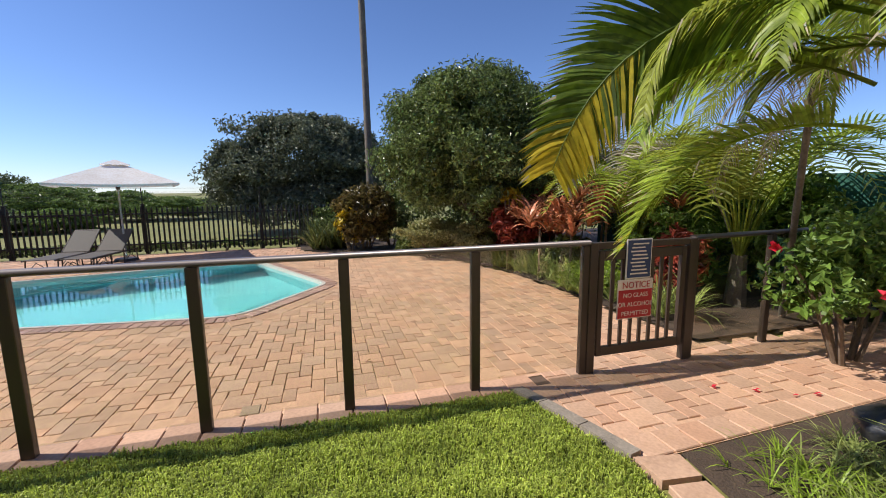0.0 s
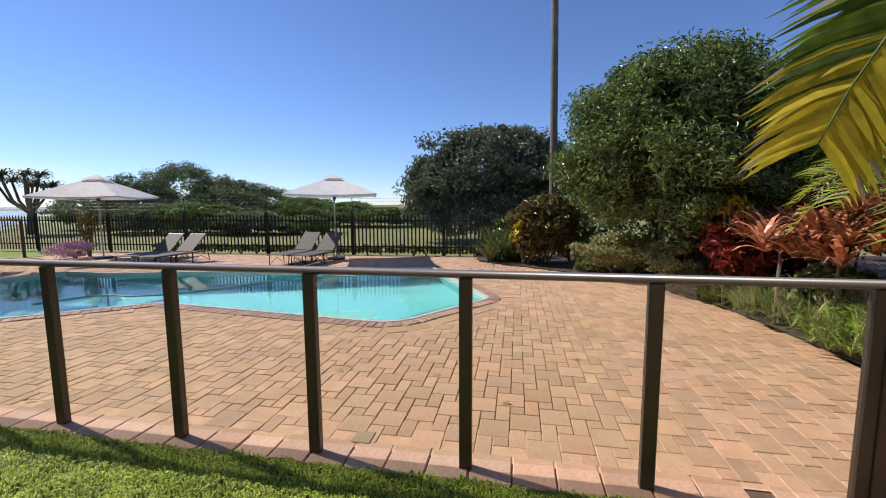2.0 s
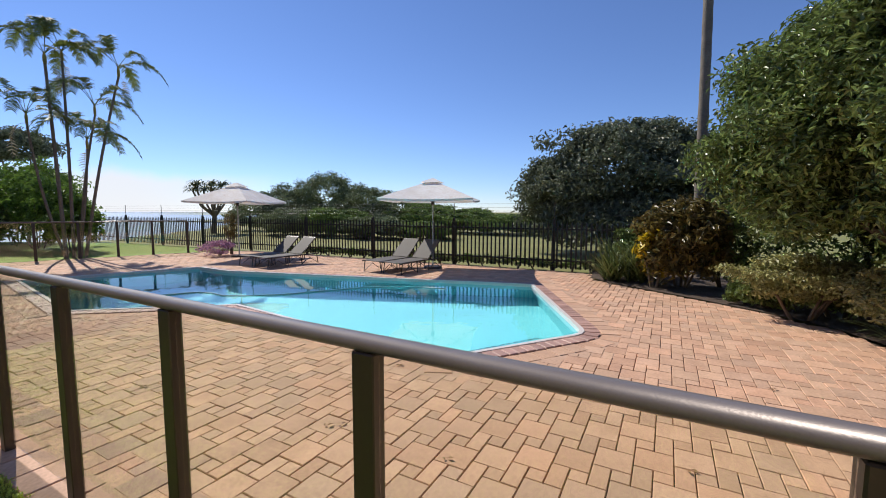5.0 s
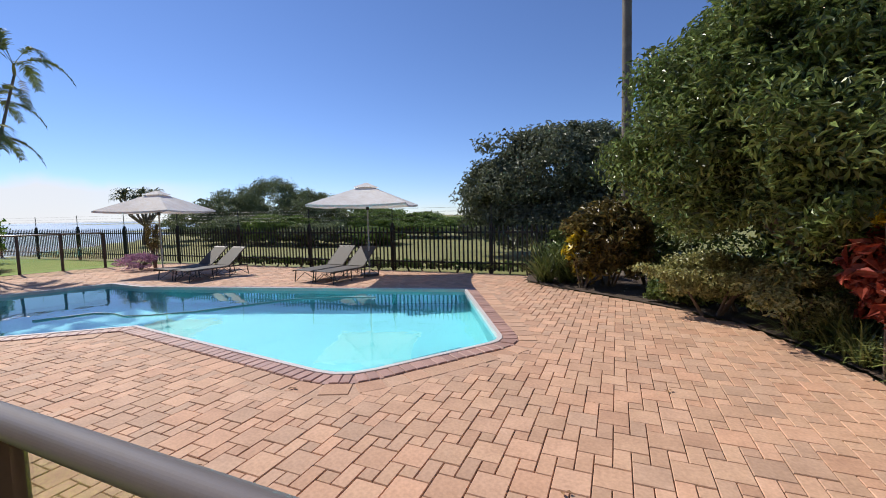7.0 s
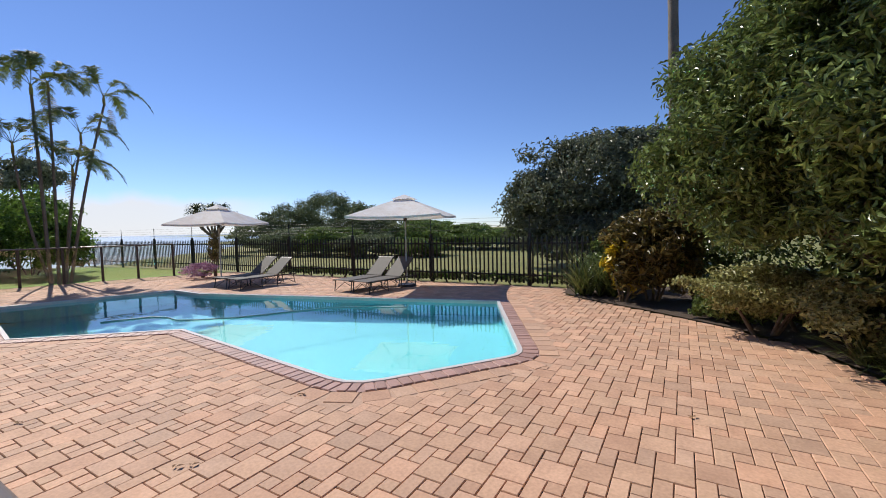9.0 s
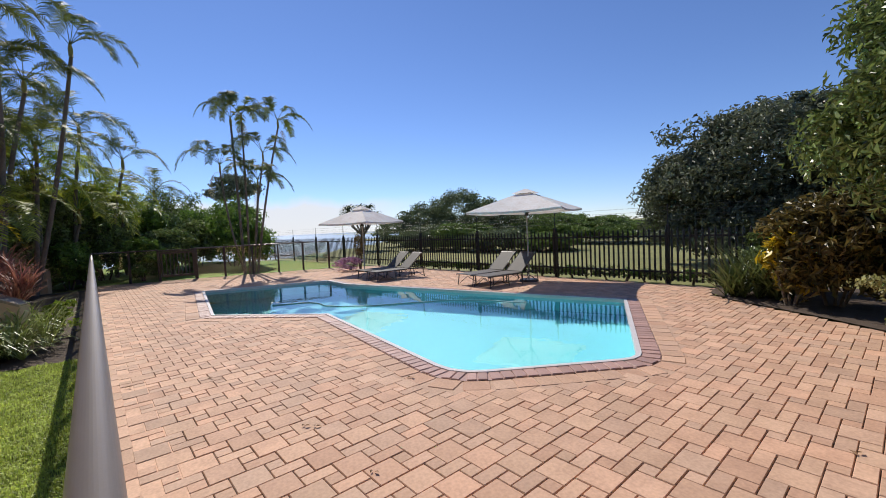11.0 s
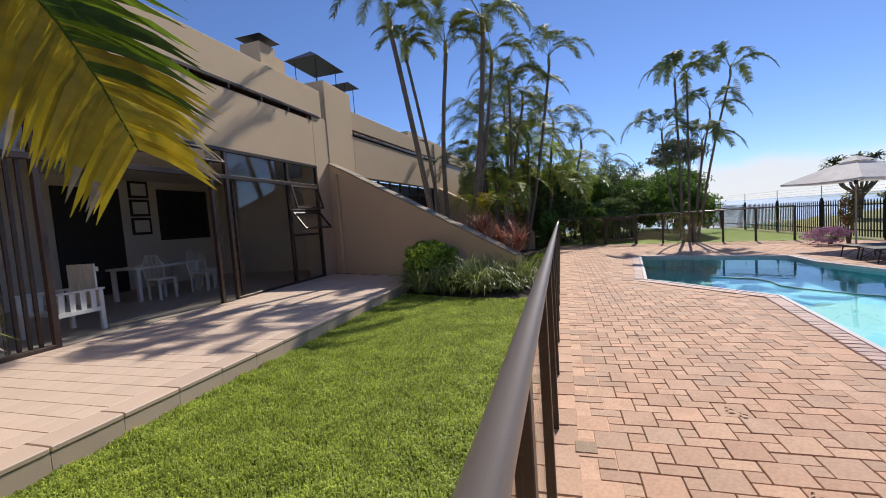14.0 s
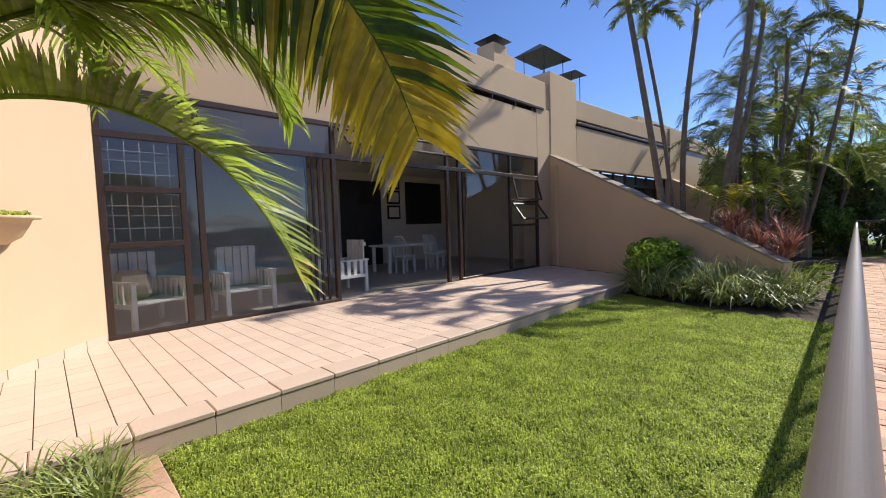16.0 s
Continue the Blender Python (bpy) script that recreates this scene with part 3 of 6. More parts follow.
part("pier", boxed(-7.85, F - 0.5, 0.0, -7.15, F, 4.59, bevel=0.01), PLASTER, house)
part("pilaster", boxed(-9.4, F - 0.6, 0.0, -7.85, F + 0.02, 5.72, bevel=0.015), PLASTER, house)
part("wall", boxed(2.28, F - 0.28, 0.0, 6.0, F, 3.21), PLASTER, house)
part("roof", boxed(-9.4, F - 9.0, 4.9, 6.0, F - 0.4, 5.1), CONCRETE, house)
# splayed wing walls
d_r, n_r = Vector((0.38, 0.925)), Vector((-0.925, 0.38))


def wing(a, d, nrm, length, z0, z1, name):
    bm = bmesh.new()
    a = Vector(a)
    w = nrm * 0.22
    pts = []
    for s, z in ((0, z0), (length, z1)):
        for o in (Vector((0, 0)), w):
            q = a + d * s + o
            pts.append((bm.verts.new((q.x, q.y, -0.05)), bm.verts.new((q.x, q.y, z))))
    (a0, a1), (b0, b1), (c0, c1), (e0, e1) = pts
    for f in ((a0, c0, c1, a1), (b0, b1, e1, e0), (a1, c1, e1, b1), (c0, e0, e1, c1), (a0, a1, b1, b0), (a0, b0, e0, c0)):
        bm.faces.new(f)
    bmesh.ops.recalc_face_normals(bm, faces=bm.faces)
    return part(name, bm, PLASTER, house)


wing((-7.78, -3.43), d_r, n_r, 5.9, 3.33, 0.65, "wing_wall")
# weathered capping along the slope
L = 5.9
steps = 26
cap_root = new("capping")
cap_root.parent = house
for k in range(steps):
    sm = L * (k + 0.5) / steps
    q = Vector((-7.78, -3.43)) + d_r * sm + n_r * 0.11
    z = 3.33 - 2.68 * sm / L
    m = Matrix.Translation((q.x, q.y, z + 0.005)) @ Matrix.Rotation(math.atan2(d_r.y, d_r.x), 4, 'Z') @ Matrix.Rotation(math.atan2(2.68, L), 4, 'Y')
    part("capping_piece", box(bmesh.new(), -L / steps * 0.5, -0.125, -0.015, L / steps * 0.55, 0.125, 0.014 + 0.022 * prng.random(), m=m), CONCRETE, cap_root)
d_l = Vector((0.64, 0.768))
wing((2.28, -3.42), d_l, Vector((0.768, -0.64)), 5.8, 4.6, 4.5, "wing_wall")
part("downpipe", tube(bmesh.new(), [(-7.60, -3.10, 0.2), (-7.60, -3.10, 2.98)], 0.035, 10), PLASTER, house, smooth=True)
for k in range(8):
    q0 = Vector((2.28, -3.42)) + d_l * (0.05 + k * 0.30)
    m = Matrix.Translation((q0.x, q0.y, 0.17)) @ Matrix.Rotation(math.atan2(d_l.y, d_l.x), 4, 'Z')
    bm = box(bmesh.new(), 0.004, 0.001, 0.0, 0.294, 0.012, 0.095, m=m)
    part("skirting_tile", bm, TILE, house)

# windows and sliding doors
glaze = thing("window_1", "wall of brown framed glazing with sliding doors open in the middle", "window", kind="structure")


def bar(x0, z0, x1, z1, y0=-0.06, y1=0.02, parent=None):
    return part("frame_bar", boxed(x0, F + y0, z0, x1, F + y1, z1, bevel=0.004), FRAME_AND_GAP, parent or glaze)


for x in (2.21, 1.37, 1.17, -0.86, -3.60, -3.98, -5.90, -7.15):
    bar(x, 0.17, x + 0.07, 3.21)
bar(-7.15, 3.14, 2.28, 3.21, y0=-0.065, y1=0.025)
bar(-7.15, 2.60, 2.28, 2.68, y0=-0.065, y1=0.024)
bar(-7.15, 0.168, -3.95, 0.22, y0=-0.065, y1=0.024)
bar(-0.8, 0.168, 2.28, 0.22, y0=-0.065, y1=0.024)
for z in (1.95, 1.27):
    bar(1.44, z, 2.21, z + 0.07, y0=-0.055, y1=0.03)
for z in (1.95, 1.33):
    bar(-7.08, z, -5.83, z + 0.06, y0=-0.055, y1=0.03)
for k in range(4):
    bar(-0.40 - k * 0.10, 0.22, -0.36 - k * 0.10, 2.60, y0=-0.14 + 0.02 * k, y1=-0.10 + 0.02 * k)
bar(-4.20, 0.22, -4.15, 2.60, y0=-0.13, y1=-0.08)


def pane(x0, z0, x1, z1, y=-0.02):
    o = part("pane", boxed(x0, F + y - 0.003, z0, x1, F + y + 0.003, z1), WINDOW, glaze, "dark reflecting window pane")
    return o


for a in ((1.44, 0.22, 2.21, 1.27), (1.44, 1.34, 2.21, 1.95), (1.44, 2.02, 2.21, 2.60), (1.24, 0.22, 1.37, 2.60), (-0.34, 0.22, 1.17, 2.60), (-5.83, 0.22, -4.21, 2.60),
          (-7.08, 0.22, -5.90, 1.33), (1.44, 2.68, 2.21, 3.14), (-0.79, 2.68, 1.17, 3.14), (-5.83, 2.68, -3.91, 3.14), (-7.08, 2.68, -5.90, 3.14)):
    pane(*a)


def sash(x0, x1, z, h, tilt):
    """A top-hung sash, pushed open at its foot."""
    s = new("open_sash")
    s.parent = glaze
    s.matrix_basis = pose(x0, F + 0.03, z, tilt, 0, 0)
    w = x1 - x0
    for q in ((0, -0.045, w, 0), (0, -h, w, -h + 0.045), (0, -h + 0.045, 0.045, -0.045), (w - 0.045, -h + 0.045, w, -0.045)):
        part("sash_bar", boxed(q[0], -0.02, q[1], q[2], 0.02, q[3], bevel=0.003), FRAME_AND_GAP, s)
    part("pane", boxed(0.045, -0.003, -h + 0.045, w - 0.045, 0.003, -0.045), WINDOW, s)
    return s


sash(-7.08, -5.90, 2.60, 0.60, 14)
sash(-7.08, -5.90, 1.93, 0.54, 38)
sash(-3.55, -0.90, 3.14, 0.48, 48)
# burglar bars behind the first window
bars = thing("burglar_bars", "white patterned burglar bars behind the window", "security bars")
for z0 in (1.37, 2.05):
    for k in range(5):
        part("bar", tube(bmesh.new(), [(1.52 + k * 0.155, F - 0.12, z0), (1.52 + k * 0.155, F - 0.12, z0 + 0.53)], 0.006, 6), WHITE, bars)
    for k, z in enumerate((0.14, 0.3, 0.42)):
        part("bar", tube(bmesh.new(), [(1.46, F - 0.12, z0 + z), (2.2, F - 0.12, z0 + z)], 0.006, 6), WHITE, bars)

# patio: body, tiles, nosing
patio = tagged(part("patio", prism(bmesh.new(), [(-7.80, F - 0.02), (-6.5, -0.38), (-5.1, -0.38), (7.2, -0.38), (7.2, F - 0.02)], -0.05, 0.155), JOINT), "raised patio slab with pale pink tiles", "patio", kind="structure")
TS = 0.2
bm = box(bmesh.new(), 0.003, 0.003, -0.012, TS - 0.003, TS - 0.003, 0.015, bevel=0.002)
tm = bpy.data.meshes.new("tile")
bm.to_mesh(tm)
bm.free()
tm.materials.append(TILE)
tile_v = np.array([v.co[:] for v in tm.vertices])
tile_f = [tuple(p.vertices) for p in tm.polygons]
tv_, tf_ = [], []
tcount = 0
for i in range(18, -42, -1):
    for j in range(15):
        x, y = 0.1 + i * TS, -0.60 - (j + 1) * TS
        if x < -7.66 + (y - F) * 0.41 or y < F - 0.1 or x > 2.3 + (y - F) * 0.83 + 0.2:
            continue
        if tcount < 290:
            o = new("tile", tm)
            o.parent = patio
            o.location = (x, y, 0.155 + prng.uniform(-0.0008, 0.0008))
            tcount += 1
        else:
            n0 = len(tv_)
            tv_ += (tile_v + [x, y, 0.155]).tolist()
            tf_ += [tuple(n0 + q for q in t) for t in tile_f]
tagged(part_mesh("tile_field", pydata("tile_field", tv_, tf_), TILE, patio), kind="stuff")
NOSE = material("nosing_tile", (0.60, 0.45, 0.35), 0.6, 0.06, 4.0, 80.0, 0.1, per_piece=0.06)
for i in range(-12, 11):
    x = 0.1 + i * 0.47
    part("nosing_tile", boxed(x + 0.002, -0.60, 0.13, x + 0.468, -0.34, 0.172, bevel=0.008), NOSE, patio)
    part("riser_tile", boxed(x + 0.002, -0.38, -0.03, x + 0.468, -0.346, 0.126), NOSE, patio)

# room
room = thing("living_room", "dim living room behind the glazing", "room", kind="structure")
part("floor", boxed(-8.9, -8.9, 0.02, 2.4, F - 0.06, 0.165), FLOORTILE, room)
part("back_wall", boxed(-9.1, -8.8, 0.1, 2.6, -8.6, 3.4), ROOM, room)
part("side_wall", boxed(-9.1, -8.6, 0.1, -8.95, F - 0.62, 3.4), ROOM, room)
part("side_wall", boxed(2.3, -8.6, 0.1, 2.45, F - 0.1, 3.4), ROOM, room)
part("ceiling", boxed(-9.0, -8.8, 3.22, 2.5, F - 0.29, 3.32), ROOM, room)
inner = thing("interior_door", "dark wooden door standing in the back wall", "door")
part("leaf", boxed(-5.52, -8.6, 0.166, -3.97, -8.54, 2.95, bevel=0.01), DARKWOOD, inner)
part("glass", boxed(-5.2, -8.545, 2.2, -4.6, -8.53, 2.7), WINDOW, inner)
for k in range(3):
    pic = thing("framed_picture", "small dark framed print on the wall", "picture", group="pictures on the wall")
    z = 1.68 + k * 0.52
    part("picture_frame", boxed(-6.37, -8.6, z, -5.80, -8.57, z + 0.48, bevel=0.006), DARKWOOD, pic)
    part("print", boxed(-6.30, -8.572, z + 0.07, -5.87, -8.565, z + 0.41), WHITE, pic)
tv = thing("wall_hatch", "dark wooden framed opening in the back wall", "hatch")
part("hatch_frame", boxed(-8.38, -8.6, 1.48, -6.62, -8.55, 3.0, bevel=0.01), DARKWOOD, tv)
part("hatch_panel", boxed(-8.25, -8.552, 1.6, -6.75, -8.545, 2.95), BLACK, tv)


def garden_seat(at, turn, label, width=0.75):
    th = thing("slatted_armchair", label, "chair", pose(*at, 0, 0, turn), "white slatted chairs")
    for x in (-width / 2, width / 2 - 0.06):
        for y in (-0.35, 0.29):
            part("leg", boxed(x, y, 0, x + 0.06, y + 0.06, 0.62, bevel=0.006), WHITE, th)
        part("armrest", boxed(x - 0.02, -0.37, 0.62, x + 0.08, 0.37, 0.65, bevel=0.006), WHITE, th)
        for k in range(4):
            part("side_slat", boxed(x + 0.02, -0.24 + k * 0.14, 0.36, x + 0.04, -0.17 + k * 0.14, 0.62), WHITE, th)
        part("side_rail", boxed(x + 0.005, -0.29, 0.30, x + 0.055, 0.29, 0.36), WHITE, th)
    for k in range(5):
        part("seat_slat", boxed(-width / 2 + 0.06, -0.33 + k * 0.125, 0.34, width / 2 - 0.06, -0.22 + k * 0.125, 0.365, bevel=0.004), WHITE, th)
    for k in range(5):
        w = (width - 0.14) / 5
        x = -width / 2 + 0.07 + k * w
        part("back_slat", boxed(x + 0.008, 0.30, 0.38, x + w - 0.008, 0.33, 1.02, bevel=0.004), WHITE, th)
    for z in (0.42, 0.9):
        part("back_rail", boxed(-width / 2 + 0.06, 0.325, z, width / 2 - 0.06, 0.36, z + 0.07, bevel=0.004), WHITE, th)
    return th


garden_seat((1.78, -4.05, 0.166), 180 + 20, "white slatted wooden armchair with a cushion behind the window")
garden_seat((0.50, -4.08, 0.166), 180, "white slatted wooden armchair facing the garden")
garden_seat((-1.42, -4.3, 0.166), 90, "white slatted wooden armchair beside the open door")
cush = part("cushion", box(bmesh.new(), 1.72, -4.22, 0.54, 2.12, -4.02, 0.95, bevel=0.07), material("floral_cushion", (0.42, 0.36, 0.26), 0.9, 0.35, 14.0, 60.0, 0.2))
tagged(cush, "patterned beige cushion on the armchair", "cushion")
table = thing("dining_table", "white painted dining table inside the room", "table", pose(-4.6, -6.35, 0.166))
part("tabletop", boxed(-0.85, -0.45, 0.70, 0.85, 0.45, 0.75, bevel=0.01), WHITE, table)
for x in (-0.78, 0.70):
    for y in (-0.4, 0.32):
        part("leg", boxed(x, y, 0, x + 0.08, y + 0.08, 0.70, bevel=0.005), WHITE, table)
chair = thing("dining_chair", "white wooden dining chair with a rounded back", "chair", pose(-5.25, -5.7, 0.166, 0, 0, 200), "chairs round the table")
part("seat", boxed(-0.22, -0.22, 0.43, 0.22, 0.22, 0.47, bevel=0.015), WHITE, chair)
for x in (-0.2, 0.16):
    for y in (-0.2, 0.16):
        part("leg", boxed(x, y, 0, x + 0.04, y + 0.04, 0.43), WHITE, chair)
part("back_hoop", tube(bmesh.new(), [(-0.2, 0.2, 0.45), (-0.23, 0.24, 0.75), (-0.12, 0.27, 0.98), (0.12, 0.27, 0.98), (0.23, 0.24, 0.75), (0.2, 0.2, 0.45)], 0.018, 7), WHITE, chair, smooth=True)
for k in range(3):
    part("spindle", tube(bmesh.new(), [(-0.1 + 0.1 * k, 0.2, 0.46), (-0.1 + 0.1 * k, 0.265, 0.97)], 0.01, 6), WHITE, chair)
copy_thing(chair, pose(-5.95, -6.15, 0.166, 0, 0, 250))
copy_thing(chair, pose(-4.2, -5.75, 0.166, 0, 0, 175))

# planter on the splayed wall
pl = thing("wall_planter", "half-round plastered wall planter with small succulents", "planter", Matrix.Translation((3.06, -2.48, 1.60)) @ Matrix.Rotation(math.atan2(d_l.y, d_l.x), 4, 'Z'))
bm = bmesh.new()
rings = []
for z, r in ((-0.22, 0.06), (-0.16, 0.16), (-0.05, 0.22), (0.0, 0.24), (0.0, 0.30), (0.03, 0.30)):
    rings.append([bm.verts.new((math.cos(math.pi * k / 12) * r, math.sin(math.pi * k / 12) * r, z)) for k in range(13)])
for a, b in zip(rings, rings[1:]):
    for k in range(12):
        bm.faces.new((a[k], a[k + 1], b[k + 1], b[k]))
bm.faces.new(rings[-1])
part("bowl", bm, PLASTER, pl, smooth=True)
part_mesh("succulents", leaves("succulents", [(random.Random(k).uniform(-.2, .2), random.Random(k + 99).uniform(.02, .2), 0.06) for k in range(60)], [(random.Random(k + 5).uniform(-1, 1), random.Random(k + 7).uniform(-1, 1), 0.6) for k in range(60)], 0.07), GRASS, pl)

# roof things
for (x, w, z0, z1) in ((-5.78, 0.55, 5.3, 5.93), (-0.5, 0.6, 5.3, 5.95)):
    st = thing("chimney", "plastered chimney stack with a black cowl", "chimney")
    part("shaft", boxed(x - w / 2, F - 0.7, z0, x + w / 2, F - 0.15, z1, bevel=0.01), PLASTER, st)
    part("flank", boxed(x - w / 2 - 0.4, F - 0.65, z0, x - w / 2 - 0.004, F - 0.2, z1 - 0.15), PLASTER, st)
    for sx in (-0.2, 0.2):
        part("cowl_rod", tube(bmesh.new(), [(x + sx, F - 0.4, z1), (x + sx, F - 0.4, z1 + 0.12)], 0.01, 6), BLACK, st)
    bm = bmesh.new()
    vs = [bm.verts.new(p) for p in ((x - 0.36, F - 0.75, z1 + 0.12), (x + 0.36, F - 0.75, z1 + 0.12), (x + 0.36, F - 0.05, z1 + 0.12), (x - 0.36, F - 0.05, z1 + 0.12))]
    ap = bm.verts.new((x, F - 0.4, z1 + 0.26))
    bm.faces.new(vs[::-1])
    for k in range(4):
        bm.faces.new((vs[k], vs[(k + 1) % 4], ap))
    part("cowl", bm, BLACK, st, "black sheet metal cowl")


def roof_hood(x, z, w, depth, h):
    th = thing("roof_hood", "black hipped metal hood on thin rods", "vent hood")
    bm = bmesh.new()
    y0, y1 = F - 0.3 - depth, F - 0.1
    vs = [bm.verts.new(p) for p in ((x - w, y0, z), (x + w, y0, z), (x + w, y1, z), (x - w, y1, z))]
    r0, r1 = bm.verts.new((x - w * 0.25, (y0 + y1) / 2, z + h)), bm.verts.new((x + w * 0.25, (y0 + y1) / 2, z + h))
    bm.faces.new(vs[::-1])
    for f in ((vs[0], vs[1], r1, r0), (vs[2], vs[3], r0, r1), (vs[1], vs[2], r1), (vs[3], vs[0], r0)):
        bm.faces.new(f)
    part("hood", bm, BLACK, th)
    for sx in (-0.7, 0.7):
        for y in (y0 + 0.2, y1 - 0.2):
            part("rod", tube(bmesh.new(), [(x + sx * w, y, 5.0), (x + sx * w, y, z)], 0.012, 6), BLACK, th)
    return th


roof_hood(-8.63, 6.45, 0.78, 0.9, 0.4)
roof_hood(-10.0, 6.2, 0.4, 0.6, 0.12)
roof_hood(-17.6, 5.6, 0.6, 0.9, 0.12)

# the next unit of the terrace
unit = thing("terrace_house", "next house of the beige plastered terrace", "house")
sk = pose(-9.4, F, 0, 0, 0, -3.2)
unit.matrix_world = sk
part("parapet", boxed(-7.6, -0.4, 4.62, -0.004, -0.02, 5.22, bevel=0.012), PLASTER, unit)
part("band", boxed(-7.6, -0.25, 3.1, -0.004, 0.02, 4.40, bevel=0.012), PLASTER, unit)
# dark strip for the shade between band and parapet
part("gap", boxed(-7.6, -0.4, 4.40, -0.004, -0.1, 4.62), FRAME_AND_GAP, unit)
part("gutter", boxed(-7.6, -0.08, 4.44, -0.01, 0.05, 4.52, bevel=0.006), FRAME_AND_GAP, unit)
part("pilaster", boxed(-8.9, -0.5, 0, -7.6, 0.05, 5.3, bevel=0.012), PLASTER, unit)
# opaque near-black pane: the shade behind the glazing is put into its colour
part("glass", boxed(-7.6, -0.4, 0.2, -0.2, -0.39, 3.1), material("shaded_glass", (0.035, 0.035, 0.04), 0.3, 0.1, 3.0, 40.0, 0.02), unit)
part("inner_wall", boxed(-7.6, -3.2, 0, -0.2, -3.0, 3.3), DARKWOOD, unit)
for k in range(8):
    part("mullion", boxed(-7.6 + k * 0.95, -0.22, 0.2, -7.53 + k * 0.95, -0.14, 3.1), FRAME_AND_GAP, unit)
part("transom", boxed(-7.6, -0.22, 2.66, -0.2, -0.135, 2.74), FRAME_AND_GAP, unit)
unit2 = thing("terrace_house", "far house of the terrace behind the palms", "house", pose(-18.9, F + 0.4, 0, 0, 0, -3))
part("parapet", boxed(-12, -0.5, 4.7, 0.2, -0.02, 5.3), PLASTER, unit2)
part("band", boxed(-12, -0.5, 2.9, 0.2, 0.02, 4.4), PLASTER, unit2)
# the far house's parapet shade, again as a dark brown strip
part("gap", boxed(-12, -0.5, 4.4, 0.2, -0.1, 4.7), FRAME_AND_GAP, unit2)
part("lower_wall", boxed(-12, -0.6, 0, 0.2, -0.2, 2.9), PLASTER, unit2)
part("gable_roof", prism(bmesh.new(), [(-7, -6), (0, -6), (0, -2), (-7, -2)], 5.3, 6.6), PLASTER, unit2)
wing2 = wing((-17.3, -3.1), d_r, n_r, 5.2, 3.2, 0.7, "far_wing_wall")
wing2.parent = unit
wing2.matrix_parent_inverse = unit.matrix_world.inverted()


# ---- crowns and shrubs ----
def crown_mesh(name, c, r, lumps, per_lump, leaf, seed, aspect=2.2, lump_r=0.32, inner=0.62, up=0.5, rough=0.35):
    """Leaves on many lumps spread over an ellipsoid."""
    rng = np.random.default_rng(seed)
    c, r = np.array(c, float), np.array(r, float)
    d = rng.normal(size=(lumps, 3))
    d /= np.linalg.norm(d, axis=1, keepdims=True)
    d[:, 2] = np.where(d[:, 2] < -0.8, -d[:, 2], d[:, 2])
    swell = np.array([1 + rough * noise.noise(Vector(q) * 2.1 + Vector((seed, 0, 0))) for q in d])[:, None]
    lc = d * rng.uniform(inner, 0.88, (lumps, 1)) * swell
    pts, nor = [], []
    for k in range(lumps):
        e = rng.normal(size=(per_lump, 3))
        e /= np.linalg.norm(e, axis=1, keepdims=True)
        rr = lump_r * rng.uniform(0.5, 1.2)
        p = lc[k] + e * rr * rng.uniform(0.35, 1.05, (per_lump, 1)) * [1, 1, 0.85]
        pts.append(c + p * r)
        nor.append(e * 0.7 + d[k] * 0.5 + [0, 0, up] + rng.normal(size=(per_lump, 3)) * 0.75)
    return leaves(name, np.concatenate(pts), np.concatenate(nor), leaf, aspect, rng=rng)


DARKLEAF = leaf_material("dark_glossy_leaf", (0.085, 0.13, 0.03), (0.23, 0.285, 0.09), 0.31, 0.22, 0.6)
GREYLEAF = leaf_material("grey_green_leaf", (0.095, 0.112, 0.062), (0.19, 0.21, 0.125), 0.5, 0.2, 0.45)
DUNELEAF = leaf_material("dune_creeper_leaf", (0.11, 0.17, 0.035), (0.22, 0.30, 0.075), 0.5, 0.25, 0.4)
HILLLEAF = leaf_material("coastal_bush_leaf", (0.13, 0.165, 0.065), (0.23, 0.265, 0.13), 0.5, 0.2, 0.4)
LIMELEAF = leaf_material("lime_leaf", (0.17, 0.27, 0.022), (0.30, 0.41, 0.045), 0.45, 0.35, 0.35)
MIDLEAF = leaf_material("mid_green_leaf", (0.085, 0.16, 0.025), (0.18, 0.28, 0.05), 0.45, 0.3, 0.4)
VARIEG = leaf_material("variegated_leaf", (0.24, 0.24, 0.08), (0.42, 0.41, 0.18), 0.5, 0.25, 0.4)
REDLEAF = leaf_material("red_croton_leaf", (0.15, 0.022, 0.024), (0.40, 0.09, 0.05), 0.4, 0.3, 0.6)
ORANGELEAF = leaf_material("orange_cordyline_leaf", (0.40, 0.09, 0.05), (0.66, 0.33, 0.18), 0.4, 0.35, 0.7)
BRONZERED = leaf_material("bronze_red_leaf", (0.20, 0.07, 0.055), (0.42, 0.19, 0.13), 0.45, 0.3, 0.5)
GOLDLEAF = leaf_material("gold_croton_leaf", (0.34, 0.24, 0.015), (0.60, 0.46, 0.03), 0.4, 0.3, 0.5)
BRONZELEAF = leaf_material("bronze_croton_leaf", (0.095, 0.068, 0.028), (0.19, 0.15, 0.04), 0.4, 0.25, 0.7)
DARKSTRAP = leaf_material("dark_strap_leaf", (0.07, 0.10, 0.03), (0.17, 0.20, 0.06), 0.4, 0.25, 0.5)
PALESTRAP = leaf_material("striped_strap_leaf", (0.20, 0.27, 0.06), (0.55, 0.58, 0.28), 0.4, 0.25, 0.6)
STRAPLEAF = leaf_material("strap_leaf", (0.16, 0.22, 0.04), (0.38, 0.43, 0.14), 0.4, 0.25, 0.4)
PURPLE = leaf_material("purple_flower", (0.30, 0.10, 0.22), (0.55, 0.35, 0.48), 0.6, 0.2, 0.4)
